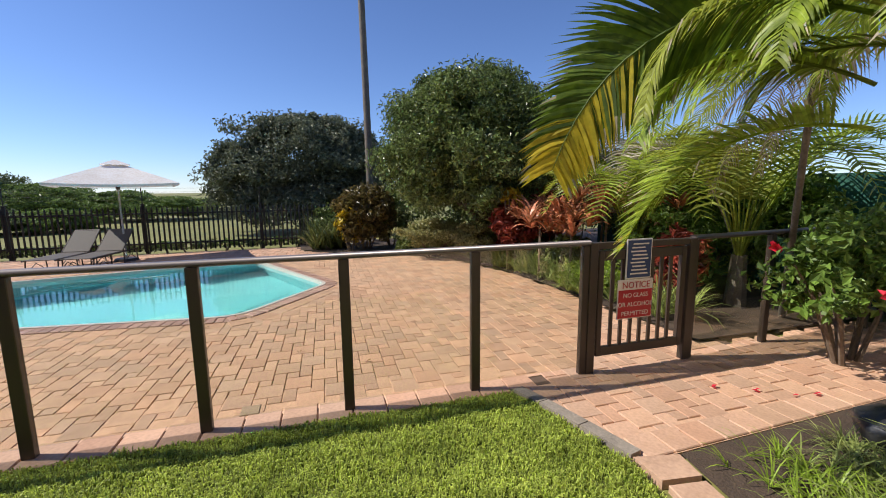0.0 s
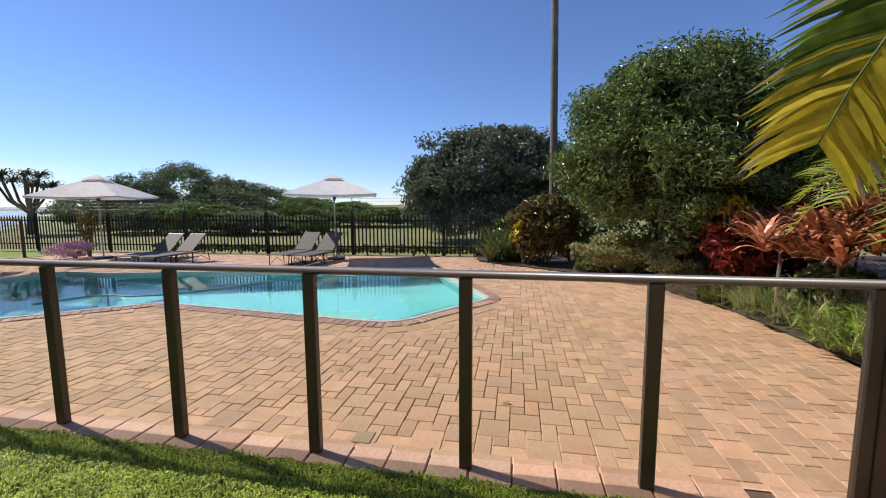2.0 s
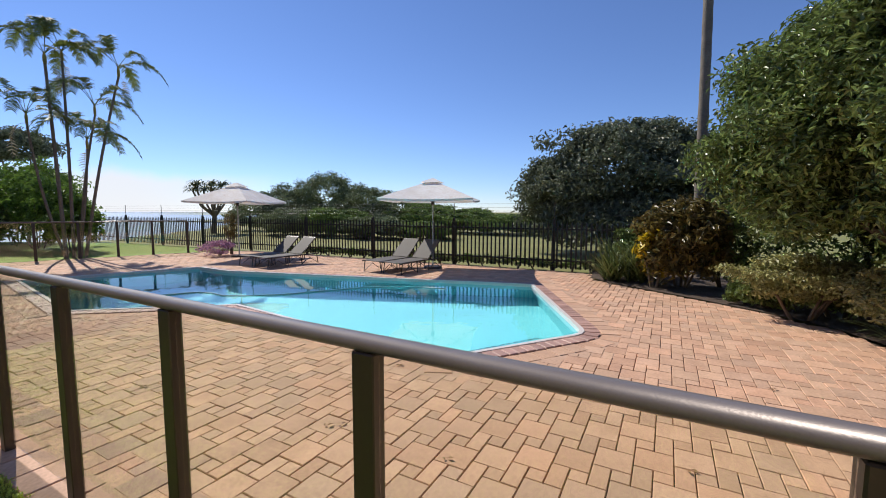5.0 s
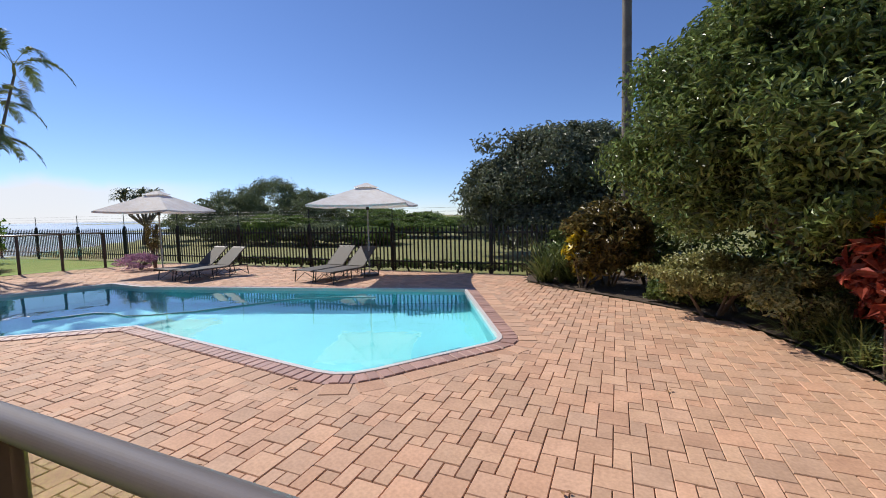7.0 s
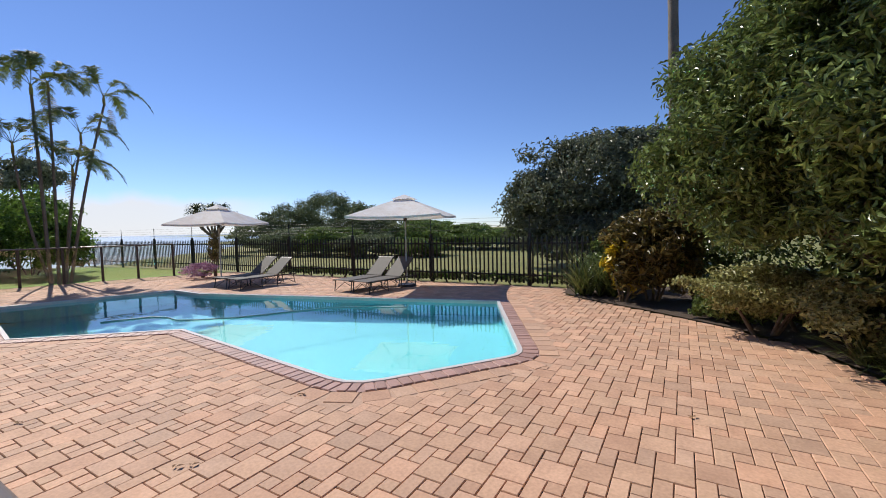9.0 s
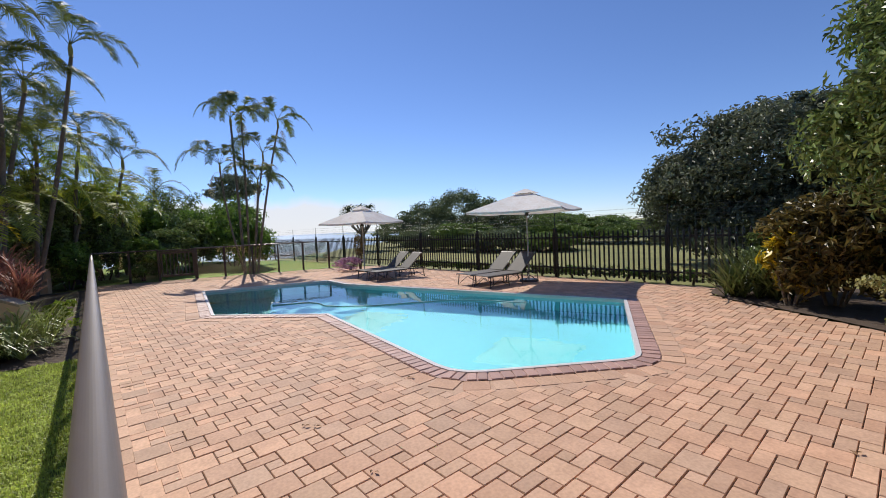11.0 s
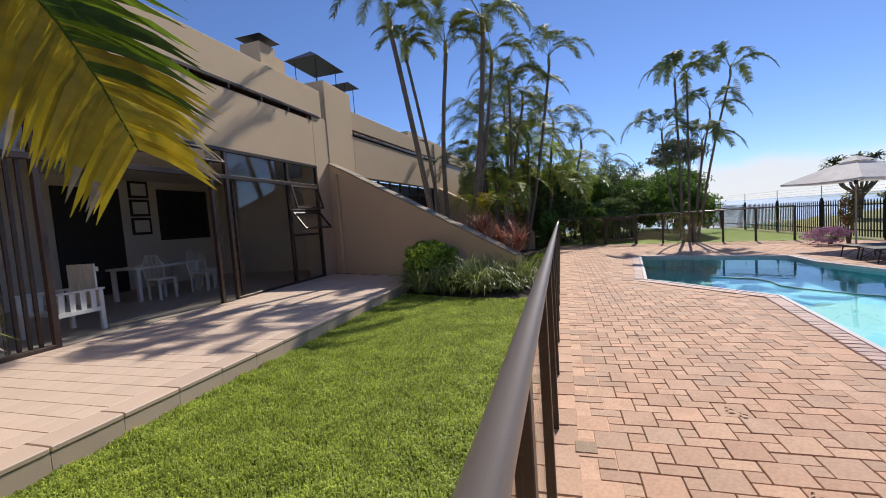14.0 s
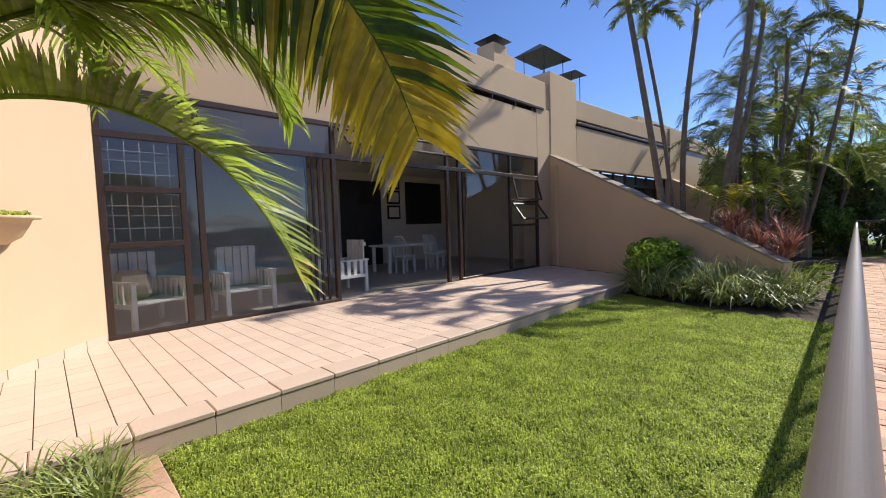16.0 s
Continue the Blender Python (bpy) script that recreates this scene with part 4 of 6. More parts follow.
FROND = leaf_material("palm_leaflet", (0.17, 0.26, 0.02), (0.36, 0.45, 0.055), 0.45, 0.52, 0.4)
FRONDYELLOW = leaf_material("yellowing_leaflet", (0.42, 0.36, 0.02), (0.60, 0.47, 0.03), 0.5, 0.4, 0.3)
FRONDDEEP = leaf_material("deep_palm_leaflet", (0.07, 0.135, 0.01), (0.16, 0.235, 0.018), 0.55, 0.5, 0.35)
FRONDLIME = leaf_material("lime_palm_leaflet", (0.22, 0.27, 0.025), (0.38, 0.41, 0.06), 0.5, 0.5, 0.35)
FRONDFAR = leaf_material("far_palm_leaflet", (0.07, 0.10, 0.022), (0.16, 0.195, 0.05), 0.6, 0.25, 0.35)
FRONDDRY = leaf_material("dry_leaflet", (0.30, 0.25, 0.15), (0.45, 0.40, 0.28), 0.6, 0.3, 0.3)
PALMBARK = material("ringed_palm_bark", (0.15, 0.125, 0.10), 0.85, 0.4, 6.0, 40.0, 0.6, dist=0.015)
STEM = material("green_gold_stem", (0.30, 0.24, 0.05), 0.5, 0.2, 8.0, 50.0, 0.1)


def tree(name, label, base, c, r, lumps, per, leaf, mat, seed, limbs=5, trunk_r=0.11, aspect=2.2, lump_r=0.32, inner=0.62):
    th = thing(name, label, "tree", Matrix.Translation(base))
    b = Vector(base)
    rng = random.Random(seed)
    c2 = Vector(c) - b
    part("trunk", tube(bmesh.new(), [(0, 0, -0.1), (0.03, 0.02, 0.35), (0.0, 0.05, c2.z * 0.5)], [trunk_r * 1.25, trunk_r, trunk_r * 0.85], 9), BARK, th, smooth=True)
    for k in range(limbs):
        a = 2 * math.pi * k / limbs + rng.uniform(-0.3, 0.3)
        e = Vector((c2.x + math.cos(a) * r[0] * 0.6, c2.y + math.sin(a) * r[1] * 0.6, c2.z + rng.uniform(-0.2, 0.45) * r[2]))
        s = Vector((0, 0.03, c2.z * rng.uniform(0.12, 0.42)))
        mid = s.lerp(e, 0.5) + Vector((rng.uniform(-.15, .15), rng.uniform(-.15, .15), -0.12))
        part("limb", tube(bmesh.new(), [s, mid, e], [trunk_r * 0.65, trunk_r * 0.42, 0.015], 7), BARK, th, smooth=True)
    part_mesh("crown", crown_mesh("crown", c2, r, lumps, per, leaf, seed, aspect, lump_r, inner), mat, th)
    return th


def shrub(name, label, base, r, lumps, per, leaf, mat, seed, aspect=2.4, lump_r=0.4, lift=0.0, stems=4, category="shrub", inner=0.45):
    th = thing(name, label, category, Matrix.Translation(base))
    rng = random.Random(seed)
    for k in range(stems):
        a = rng.uniform(0, 6.28)
        e = (math.cos(a) * r[0] * 0.6, math.sin(a) * r[1] * 0.6, lift + r[2] * rng.uniform(0.8, 1.3))
        part("stem", tube(bmesh.new(), [(e[0] * 0.15, e[1] * 0.15, -0.05), (e[0] * 0.5, e[1] * 0.5, e[2] * 0.55), e], [0.025, 0.018, 0.008], 6), BARK, th)
    part_mesh("foliage", crown_mesh("foliage", (0, 0, lift + r[2]), r, lumps, per, leaf, seed, aspect, lump_r, inner), mat, th)
    return th


def rosette_mesh(name, heads, per, length, width, seed, upright=0.5, bend=0.6):
    """Strap leaves that arch out of the points heads (x, y, z)."""
    rng = np.random.default_rng(seed)
    v, f = [], []
    for hx, hy, hz in heads:
        for k in range(per):
            a = rng.uniform(0, 2 * math.pi)
            up = rng.uniform(upright * 0.5, min(1.45, upright * 1.6))
            L = length * rng.uniform(0.6, 1.15)
            w = width * rng.uniform(0.7, 1.2)
            d = np.array([math.cos(a), math.sin(a), 0])
            s = np.array([-math.sin(a), math.cos(a), 0])
            n0 = len(v)
            p = np.array([hx, hy, hz])
            ang = up
            for i in range(5):
                ww = w * (0.6, 1.0, 0.9, 0.6, 0.05)[i] / 2
                v += [(p - s * ww).tolist(), (p + s * ww).tolist()]
                p = p + (d * math.cos(ang) + np.array([0, 0, math.sin(ang)])) * L / 4
                ang -= bend * rng.uniform(0.6, 1.3) * (0.3 + 0.35 * i)
            for i in range(4):
                q = n0 + 2 * i
                f.append((q, q + 1, q + 3, q + 2))
    return pydata(name, v, f)


def strap_plant(name, label, at, spread, heads, per, length, width, mat, seed, upright=0.9, bend=0.55, z=0.0, category="plant"):
    th = thing(name, label, category, Matrix.Translation(at))
    rng = random.Random(seed)
    hs = [(rng.uniform(-spread[0], spread[0]), rng.uniform(-spread[1], spread[1]), z + rng.uniform(0, spread[2] if len(spread) > 2 else 0.03)) for _ in range(heads)]
    n = max(3, -(-len(hs) // 4))
    for i in range(0, len(hs), n):
        part_mesh("leaf_tuft", rosette_mesh("leaf_tuft", hs[i:i + n], per, length, width, seed + i, upright, bend), mat, th)
    return th


# ---- palms ----
def bezier(p, t):
    p = [Vector(q) for q in p]
    while len(p) > 1:
        p = [a.lerp(b, t) for a, b in zip(p, p[1:])]
    return p[0]


def frond_mesh(ctrl, leaflets, length, width, seed, droop=0.5, start=0.15, segs=3, vee=0.5, ragged=0.0, fwd=0.28, taper=0.0, gold=2.0, gold_side=0, twist=0.0):
    """A feather frond: a rachis along the control points and arching leaflets on both sides."""
    rng = random.Random(seed)
    bm = bmesh.new()
    pts = [bezier(ctrl, k / 14) for k in range(15)]
    tube(bm, pts, [0.0105 * (1 - 0.8 * k / 14) * (length / 0.4) ** 0.5 for k in range(15)], 5)
    for k in range(leaflets):
        t = start + (1 - start) * (k + 0.5) / leaflets
        p = bezier(ctrl, t)
        d = (bezier(ctrl, min(1, t + 0.02)) - bezier(ctrl, t - 0.02)).normalized()
        side = d.cross(Vector((0, 0, 1)))
        side = side.normalized() if side.length > 1e-3 else Vector((1, 0, 0))
        if twist:
            side = Matrix.Rotation(twist * min(1, 1.6 * t), 3, d) @ side
        up = side.cross(d).normalized()
        L = length * (0.55 + 0.45 * math.sin(math.pi * min(1, (t - start) / (1 - start) * 0.9 + 0.1))) * rng.uniform(0.85, 1.1)
        L *= 1 - taper * max(0.0, t - 0.55) / 0.45
        if ragged and rng.random() < ragged:
            L *= rng.uniform(0.4, 0.8)
        turned = 1 if t > gold + rng.uniform(-0.06, 0.06) else 0
        tipped = 2 if gold < 1.5 and rng.random() < 0.05 + 0.12 * t else 0
        for sg in (-1, 1):
            if gold_side == sg and t > gold - 0.20 + rng.uniform(-0.12, 0.12):
                turned = 1
            ang = rng.uniform(-0.12, 0.12)
            dirn = (side * sg + d * (fwd + 0.35 * t) + up * (vee + ang)).normalized()
            wv = (dirn.cross(up).normalized() + up * rng.uniform(-0.45, 0.45)).normalized() * width / 2
            q = p.copy()
            prev = None
            for i in range(segs + 1):
                w = wv * (0.55, 1.0, 0.75, 0.05)[i] if segs == 3 else wv * (1.0, 0.8, 0.05)[i]
                pair = (bm.verts.new(q - w), bm.verts.new(q + w))
                if prev:
                    bm.faces.new((prev[0], prev[1], pair[1], pair[0])).material_index = turned if i < segs else max(turned, tipped)
                prev = pair
                q = q + dirn * (L / segs)
                dirn = (dirn + Vector((0, 0, -droop * rng.uniform(0.7, 1.3)))).normalized()
    me = bpy.data.meshes.new("frond")
    bm.to_mesh(me)
    bm.free()
    return me


FRONDS = {}


def palm(label, base, top, trunk_r, fronds, size, seed, mat=None, parent_group="", dead=2, bow=0.2):
    """A slender palm: ringed trunk, green crownshaft and a head of arching fronds."""
    th = thing("palm_tree", label, "palm", Matrix.Translation(base), parent_group)
    rng = random.Random(seed)
    t = Vector(top) - Vector(base)
    side = Vector((rng.uniform(-1, 1), rng.uniform(-1, 1), 0)) * bow
    K = 22
    pts = [Vector((0, 0, 0)).lerp(t, k / K) + side * math.sin(math.pi * k / K) for k in range(K + 1)]
    bm = tube(bmesh.new(), pts, [trunk_r * (1.15 - 0.4 * k / K) * (1.0 + 0.06 * (k % 2)) for k in range(K + 1)], 9)
    part("trunk", bm, PALMBARK, th, smooth=True)
    part("crownshaft", tube(bmesh.new(), [t, t + Vector((0, 0, size * 0.16)), t + Vector((0, 0, size * 0.3))], [trunk_r * 0.95, trunk_r * 1.05, trunk_r * 0.4], 8), STEM, th, smooth=True)
    for v in range(4):
        key = (round(size, 2), v, (mat or FRONDFAR).name)
        if key not in FRONDS:
            q = (0.80, 0.58, 0.38, 1.0)[v]
            c = [(0, 0, 0), (0.35 * size, 0, q * size), (0.82 * size, 0, q * size * 0.95), (1.15 * size, 0, (q * 0.9 - 0.5) * size)]
            FRONDS[key] = frond_mesh(c, 34, 0.31 * size, 0.036, 50 + v, 0.6, 0.2, 2, 0.2, 0.1, 0.5)
            FRONDS[key].materials.append(mat or FRONDFAR)
    for k in range(max(6, fronds - 1)):
        o = new("frond", FRONDS[(round(size, 2), (0, 1, 0, 2, 3)[k % 5], (mat or FRONDFAR).name)])
        o.parent = th
        a = 2.4 * k + rng.uniform(-0.3, 0.3)
        s = rng.uniform(0.8, 1.12)
        o.matrix_basis = Matrix.Translation(t + Vector((0, 0, size * 0.24))) @ Euler((rng.uniform(-0.25, 0.25), rng.uniform(-0.2, 0.35), a)).to_matrix().to_4x4() @ Matrix.Scale(s, 4)
    for k in range(dead):
        c = [(0, 0, 0), (0.25 * size, 0, 0.05), (0.35 * size, 0, -0.4 * size), (0.3 * size, 0.05, -0.85 * size)]
        me = frond_mesh(c, 12, 0.16 * size, 0.03, 70 + k, 0.15, 0.3, 2, 0.0)
        me.materials.append(FRONDDRY)
        o = new("dead_frond", me)
        o.parent = th
        o.matrix_basis = Matrix.Translation(t) @ Matrix.Rotation(rng.uniform(0, 6.28), 4, 'Z')
    return th


# palms behind the wing wall
G1 = "palms beside the house"
for k, (b, t, r, nf, s) in enumerate((((-9.85, -0.8, 0), (-8.06, -1.31, 6.75), 0.085, 9, 1.3), ((-10.05, -0.74, 0), (-8.63, -1.1, 6.1), 0.055, 7, 1.0), ((-10.4, -0.6, 0), (-9.25, -0.08, 6.35), 0.07, 8, 1.25),
                                       ((-10.3, -0.1, 0), (-9.24, 1.05, 6.75), 0.085, 9, 1.35), ((-11.0, -0.2, 0), (-10.46, 1.08, 6.3), 0.07, 8, 1.25), 
                                       ((-13.3, 0.7, 0), (-12.26, 1.38, 5.9), 0.06, 8, 1.25), ((-14.3, 0.85, 0), (-13.4, 1.76, 5.7), 0.06, 9, 1.3), ((-14.5, 1.5, 0), (-13.08, 2.79, 6.8), 0.06, 8, 1.35))):
    palm("tall slender palm with a grey ringed trunk beside the wall", b, t, r, nf, s, 20 + k, parent_group=G1, dead=0)
G2 = "palms of the far thicket"
for k, (b, t, r, nf, s) in enumerate((((-16.0, 0.4, 0), (-16.3, 0.7, 6.2), 0.07, 10, 1.5), ((-17.6, 2.4, 0), (-17.4, 2.8, 5.4), 0.065, 10, 1.6),
                                       ((-19.6, 3.6, 0), (-19.4, 4.1, 4.6), 0.065, 9, 1.6), ((-13.3, 0.4, 0), (-13.25, 0.5, 4.2), 0.065, 10, 1.7), ((-14.5, 1.5, 0), (-14.4, 1.8, 4.0), 0.06, 10, 1.7), ((-21.0, 4.6, 0), (-21.3, 5.3, 3.4), 0.06, 9, 1.6),
                                       ((-16.8, -0.6, 0), (-16.9, -0.4, 5.6), 0.07, 9, 1.7), ((-19.0, 0.5, 0), (-19.2, 0.6, 6.2), 0.07, 9, 1.7), ((-12.4, -0.3, 0), (-12.4, -0.2, 2.6), 0.07, 12, 1.6), ((-15.5, -0.2, 0), (-15.5, -0.2, 3.4), 0.07, 12, 1.7))):
    palm("slender palm rising from the green thicket", b, t, r, nf, s, 40 + k, parent_group=G2, dead=1)
for k, (b, t, r, nf, s) in enumerate((((-14.0, 0.9, 0), (-14.05, 0.9, 2.8), 0.06, 13, 1.75), ((-15.8, 1.6, 0), (-15.8, 1.6, 3.6), 0.06, 13, 1.75), ((-17.0, 1.0, 0), (-17.0, 1.0, 4.4), 0.06, 13, 1.75), ((-18.6, 3.0, 0), (-18.6, 3.0, 3.0), 0.06, 13, 1.75), ((-20.4, 4.0, 0), (-20.4, 4.0, 2.4), 0.06, 12, 1.75), ((-16.4, 2.6, 0), (-16.4, 2.6, 2.2), 0.06, 12, 1.75), ((-12.6, 0.9, 0), (-12.6, 0.9, 1.9), 0.06, 12, 1.5))):
    palm("leafy young palm filling the green thicket", b, t, r, nf, s, 340 + k, (FRONDLIME, FROND, FRONDLIME)[k % 3] if k != 7 else FRONDLIME, G2, 0)
G3 = "palms on the far lawn"
for k, (b, t, r, nf, s) in enumerate((((-14.60, 7.35, 0), (-14.7, 7.25, 5.8), 0.065, 8, 1.12), ((-14.65, 7.55, 0), (-14.55, 7.6, 5.95), 0.055, 8, 1.1), ((-14.5, 7.8, 0), (-14.0, 8.8, 5.75), 0.055, 7, 1.1), ((-14.7, 7.75, 0), (-14.5, 8.3, 4.5), 0.05, 8, 1.2),
                                       ((-14.45, 7.6, 0), (-14.4, 8.0, 3.4), 0.05, 9, 1.2), ((-14.8, 7.4, 0), (-14.9, 6.8, 4.0), 0.05, 9, 1.2))):
    palm("clustered slender palm on the lawn beside the pool fence", b, t, r * 0.75, nf, s, 60 + k, parent_group=G3, dead=1)

# the palm beside the walk, close to the camera's way
cp = thing("cane_palm", "green and yellow cane palm with arching ragged fronds", "palm", pose(2.78, 0.62, 0))
rng = random.Random(4)
for k, (dx, dy, tx, ty, tz) in enumerate(((0.50, -0.1, 0.13, 0.33, 2.6), (0.75, 0.1, 0.6, 0.25, 3.1), (0.40, -0.25, 0.32, -0.5, 2.9), (0.85, 0.3, 1.1, 0.5, 2.7), (3.3, 2.8, 1.52, 1.58, 2.5))):
    K = 16
    pts = [Vector((dx, dy, -0.05)).lerp(Vector((tx, ty, tz)), q / K) for q in range(K + 1)]
    part("stem", tube(bmesh.new(), pts, [(0.035 if k == 4 else 0.075) * (1 - 0.35 * q / K) * (1 + 0.08 * (q % 2)) for q in range(K + 1)], 10), STEM if k in (0, 2) else PALMBARK, cp, smooth=True)
o0 = Vector((2.78, 0.62, 0))


def near_frond(ctrl, leaflets, length, width, seed, mat=FROND, droop=0.4, vee=0.2, ragged=0.2, gold=1.2, taper=0.5, fwd=0.62, gold_side=0, twist=0.0):
    at = Vector((0.22, 0, 0)) if ctrl[0][0] < 2.8 else Vector((0, 0, 0))
    me = frond_mesh([Vector(c) - o0 + at for c in ctrl], leaflets, length, width * 0.6, seed, droop, 0.12, 3, vee, ragged, fwd, taper, gold, gold_side, twist)
    o = part_mesh("frond", me, mat, cp)
    me.materials.append(FRONDYELLOW)
    me.materials.append(FRONDDRY)


near_frond([(2.92, 1.0, 2.15), (2.58, 1.45, 2.55), (2.22, 1.88, 2.35), (2.02, 1.97, 1.68)], 150, 0.42, 0.036, 1, FRONDDEEP, 0.22, 0.02, 0.08, 0.88, 0.1, 0.45, 1, 1.5)
near_frond([(2.95, 1.10, 1.80), (2.63, 1.29, 1.90), (2.34, 1.53, 1.73), (2.22, 1.63, 1.28)], 84, 0.36, 0.024, 2, FROND, 0.12, 0.45, 0.2, 0.97, 0.3, 0.5)
near_frond([(2.93, 1.10, 1.97), (2.61, 1.29, 2.18), (2.33, 1.53, 2.18), (2.16, 1.50, 1.79)], 96, 0.32, 0.028, 3, FROND, 0.45, 0.12, 0.15, 1.2, 0.4, 0.45)
near_frond([(2.90, 1.0, 2.2), (2.32, 1.39, 2.5), (2.18, 1.46, 2.22), (2.13, 1.44, 1.88)], 80, 0.26, 0.022, 4, FRONDLIME, 0.5, 0.1)
near_frond([(2.66, 0.9, 2.2), (2.56, 1.1, 2.3), (2.27, 1.12, 2.5), (2.15, 1.09, 2.02)], 64, 0.34, 0.022, 6, FROND, 0.5, 0.15)
near_frond([(2.66, 0.9, 2.05), (2.62, 1.2, 2.15), (2.49, 1.34, 2.2), (2.42, 1.40, 1.85)], 56, 0.34, 0.024, 12, FROND, 0.35, 0.25)
near_frond([(2.68, 0.9, 1.95), (2.55, 0.7, 2.3), (2.3, 0.6, 2.4), (2.05, 0.7, 2.0)], 60, 0.36, 0.024, 13, FROND, 0.3, 0.3)
near_frond([(2.75, 0.6, 2.4), (2.6, 0.6, 2.9), (2.3, 0.75, 2.95), (1.95, 1.0, 2.35)], 70, 0.40, 0.026, 14, FROND, 0.3, 0.3)
near_frond([(3.28, 0.87, 3.0), (4.0, 1.5, 3.5), (4.6, 2.1, 3.2), (4.9, 2.5, 2.3)], 70, 0.44, 0.028, 7, FROND, 0.4, 0.2)
near_frond([(2.88, 0.1, 2.8), (2.9, -0.6, 3.4), (2.6, -1.2, 3.2), (2.4, -1.4, 2.4)], 46, 0.40, 0.028, 9, FROND, 0.4, 0.2)
near_frond([(3.28, 0.87, 3.0), (3.0, 0.6, 3.7), (2.4, 0.2, 3.6), (1.9, 0.0, 2.9)], 52, 0.42, 0.028, 10, FROND, 0.4, 0.2)
near_frond([(3.88, 1.1, 2.5), (4.6, 1.4, 2.9), (5.2, 1.9, 2.6), (5.5, 2.2, 1.9)], 60, 0.40, 0.028, 11, FRONDLIME, 0.4, 0.2)
near_frond([(2.75, 0.6, 2.45), (2.75, 0.3, 3.1), (2.45, 0.2, 3.1), (2.1, 0.35, 2.6)], 60, 0.42, 0.028, 21, FROND, 0.3, 0.3)
near_frond([(2.76, 0.65, 2.2), (2.7, 0.9, 2.6), (2.5, 1.15, 2.6), (2.3, 1.3, 2.15)], 60, 0.34, 0.024, 22, FROND, 0.3, 0.3)
near_frond([(4.3, 2.2, 2.6), (4.1, 2.8, 3.3), (3.8, 3.4, 3.2), (3.5, 3.8, 2.2)], 70, 0.42, 0.028, 23, FROND, 0.4, 0.2)
near_frond([(4.3, 2.2, 2.6), (4.8, 2.9, 3.2), (5.2, 3.6, 3.0), (5.4, 4.1, 2.2)], 70, 0.42, 0.028, 24, FRONDLIME, 0.4, 0.2)
near_frond([(4.3, 2.2, 2.4), (4.2, 2.6, 2.8), (4.0, 3.1, 2.6), (3.9, 3.4, 1.9)], 70, 0.40, 0.028, 25, FROND, 0.4, 0.2)
near_frond([(4.3, 2.2, 2.5), (5.0, 2.5, 3.2), (5.8, 3.0, 3.0), (6.2, 3.3, 2.2)], 70, 0.42, 0.028, 26, FROND, 0.4, 0.2)
near_frond([(4.3, 2.2, 2.5), (4.6, 2.6, 2.6), (4.9, 3.1, 2.3), (4.9, 3.5, 1.5)], 60, 0.36, 0.02, 27, FRONDDRY, 0.8, 0.0, 0.5)
near_frond([(3.88, 1.1, 2.4), (4.1, 1.9, 2.6), (4.4, 2.4, 2.4), (4.5, 2.7, 1.7)], 60, 0.36, 0.02, 28, FRONDDRY, 0.8, 0.0, 0.5)
near_frond([(3.28, 0.87, 2.9), (3.6, 1.3, 2.9), (3.7, 1.6, 2.6), (3.6, 1.8, 2.1)], 60, 0.36, 0.024, 29, FROND, 0.5, 0.1, 0.3)
near_frond([(3.28, 0.87, 3.1), (3.7, 1.9, 4.0), (3.9, 2.9, 3.9), (3.9, 3.5, 2.9)], 70, 0.46, 0.03, 30, FROND, 0.4, 0.2)
near_frond([(3.28, 0.87, 3.1), (3.0, 1.5, 3.7), (2.85, 1.9, 3.7), (2.75, 2.3, 2.9)], 70, 0.46, 0.03, 15, FRONDLIME, 0.4, 0.2)

near_frond([(4.3, 2.2, 2.6), (3.9, 2.6, 3.2), (3.5, 2.9, 3.0), (3.2, 3.2, 2.1)], 70, 0.42, 0.03, 31, FRONDLIME, 0.4, 0.2)
near_frond([(4.3, 2.2, 2.4), (4.0, 2.3, 2.9), (3.7, 2.4, 2.8), (3.45, 2.5, 2.05)], 64, 0.40, 0.03, 32, FROND, 0.4, 0.2)
near_frond([(4.3, 2.2, 2.7), (4.5, 2.9, 3.5), (4.5, 3.6, 3.6), (4.4, 4.2, 2.8)], 70, 0.44, 0.03, 33, FROND, 0.4, 0.2)
near_frond([(4.3, 2.2, 2.5), (4.1, 2.5, 2.5), (4.0, 2.7, 2.2), (3.9, 2.8, 1.7)], 50, 0.30, 0.02, 34, FRONDDRY, 0.8, 0.0, 0.5)
near_frond([(4.3, 2.2, 2.4), (4.7, 2.6, 2.9), (4.8, 3.2, 2.9), (4.7, 3.8, 2.0)], 70, 0.42, 0.03, 35, FRONDLIME, 0.4, 0.2)
near_frond([(3.88, 1.1, 2.5), (4.0, 1.5, 3.0), (4.2, 1.9, 2.9), (4.4, 2.2, 2.2)], 70, 0.42, 0.03, 36, FROND, 0.4, 0.2)

# tall bare palm trunk behind the trees
tp = thing("bare_palm", "tall thin grey palm trunk above the trees", "palm", pose(2.2, 12.9, 0))
K = 40
part("trunk", tube(bmesh.new(), [(0.10 * math.sin(q / K * 2) - 0.9 * q / K * 0.35, 0, 13.0 * q / K) for q in range(K + 1)], [0.115 * (1 - 0.3 * q / K) * (1 + 0.05 * (q % 2)) for q in range(K + 1)], 10), PALMBARK, tp, smooth=True)

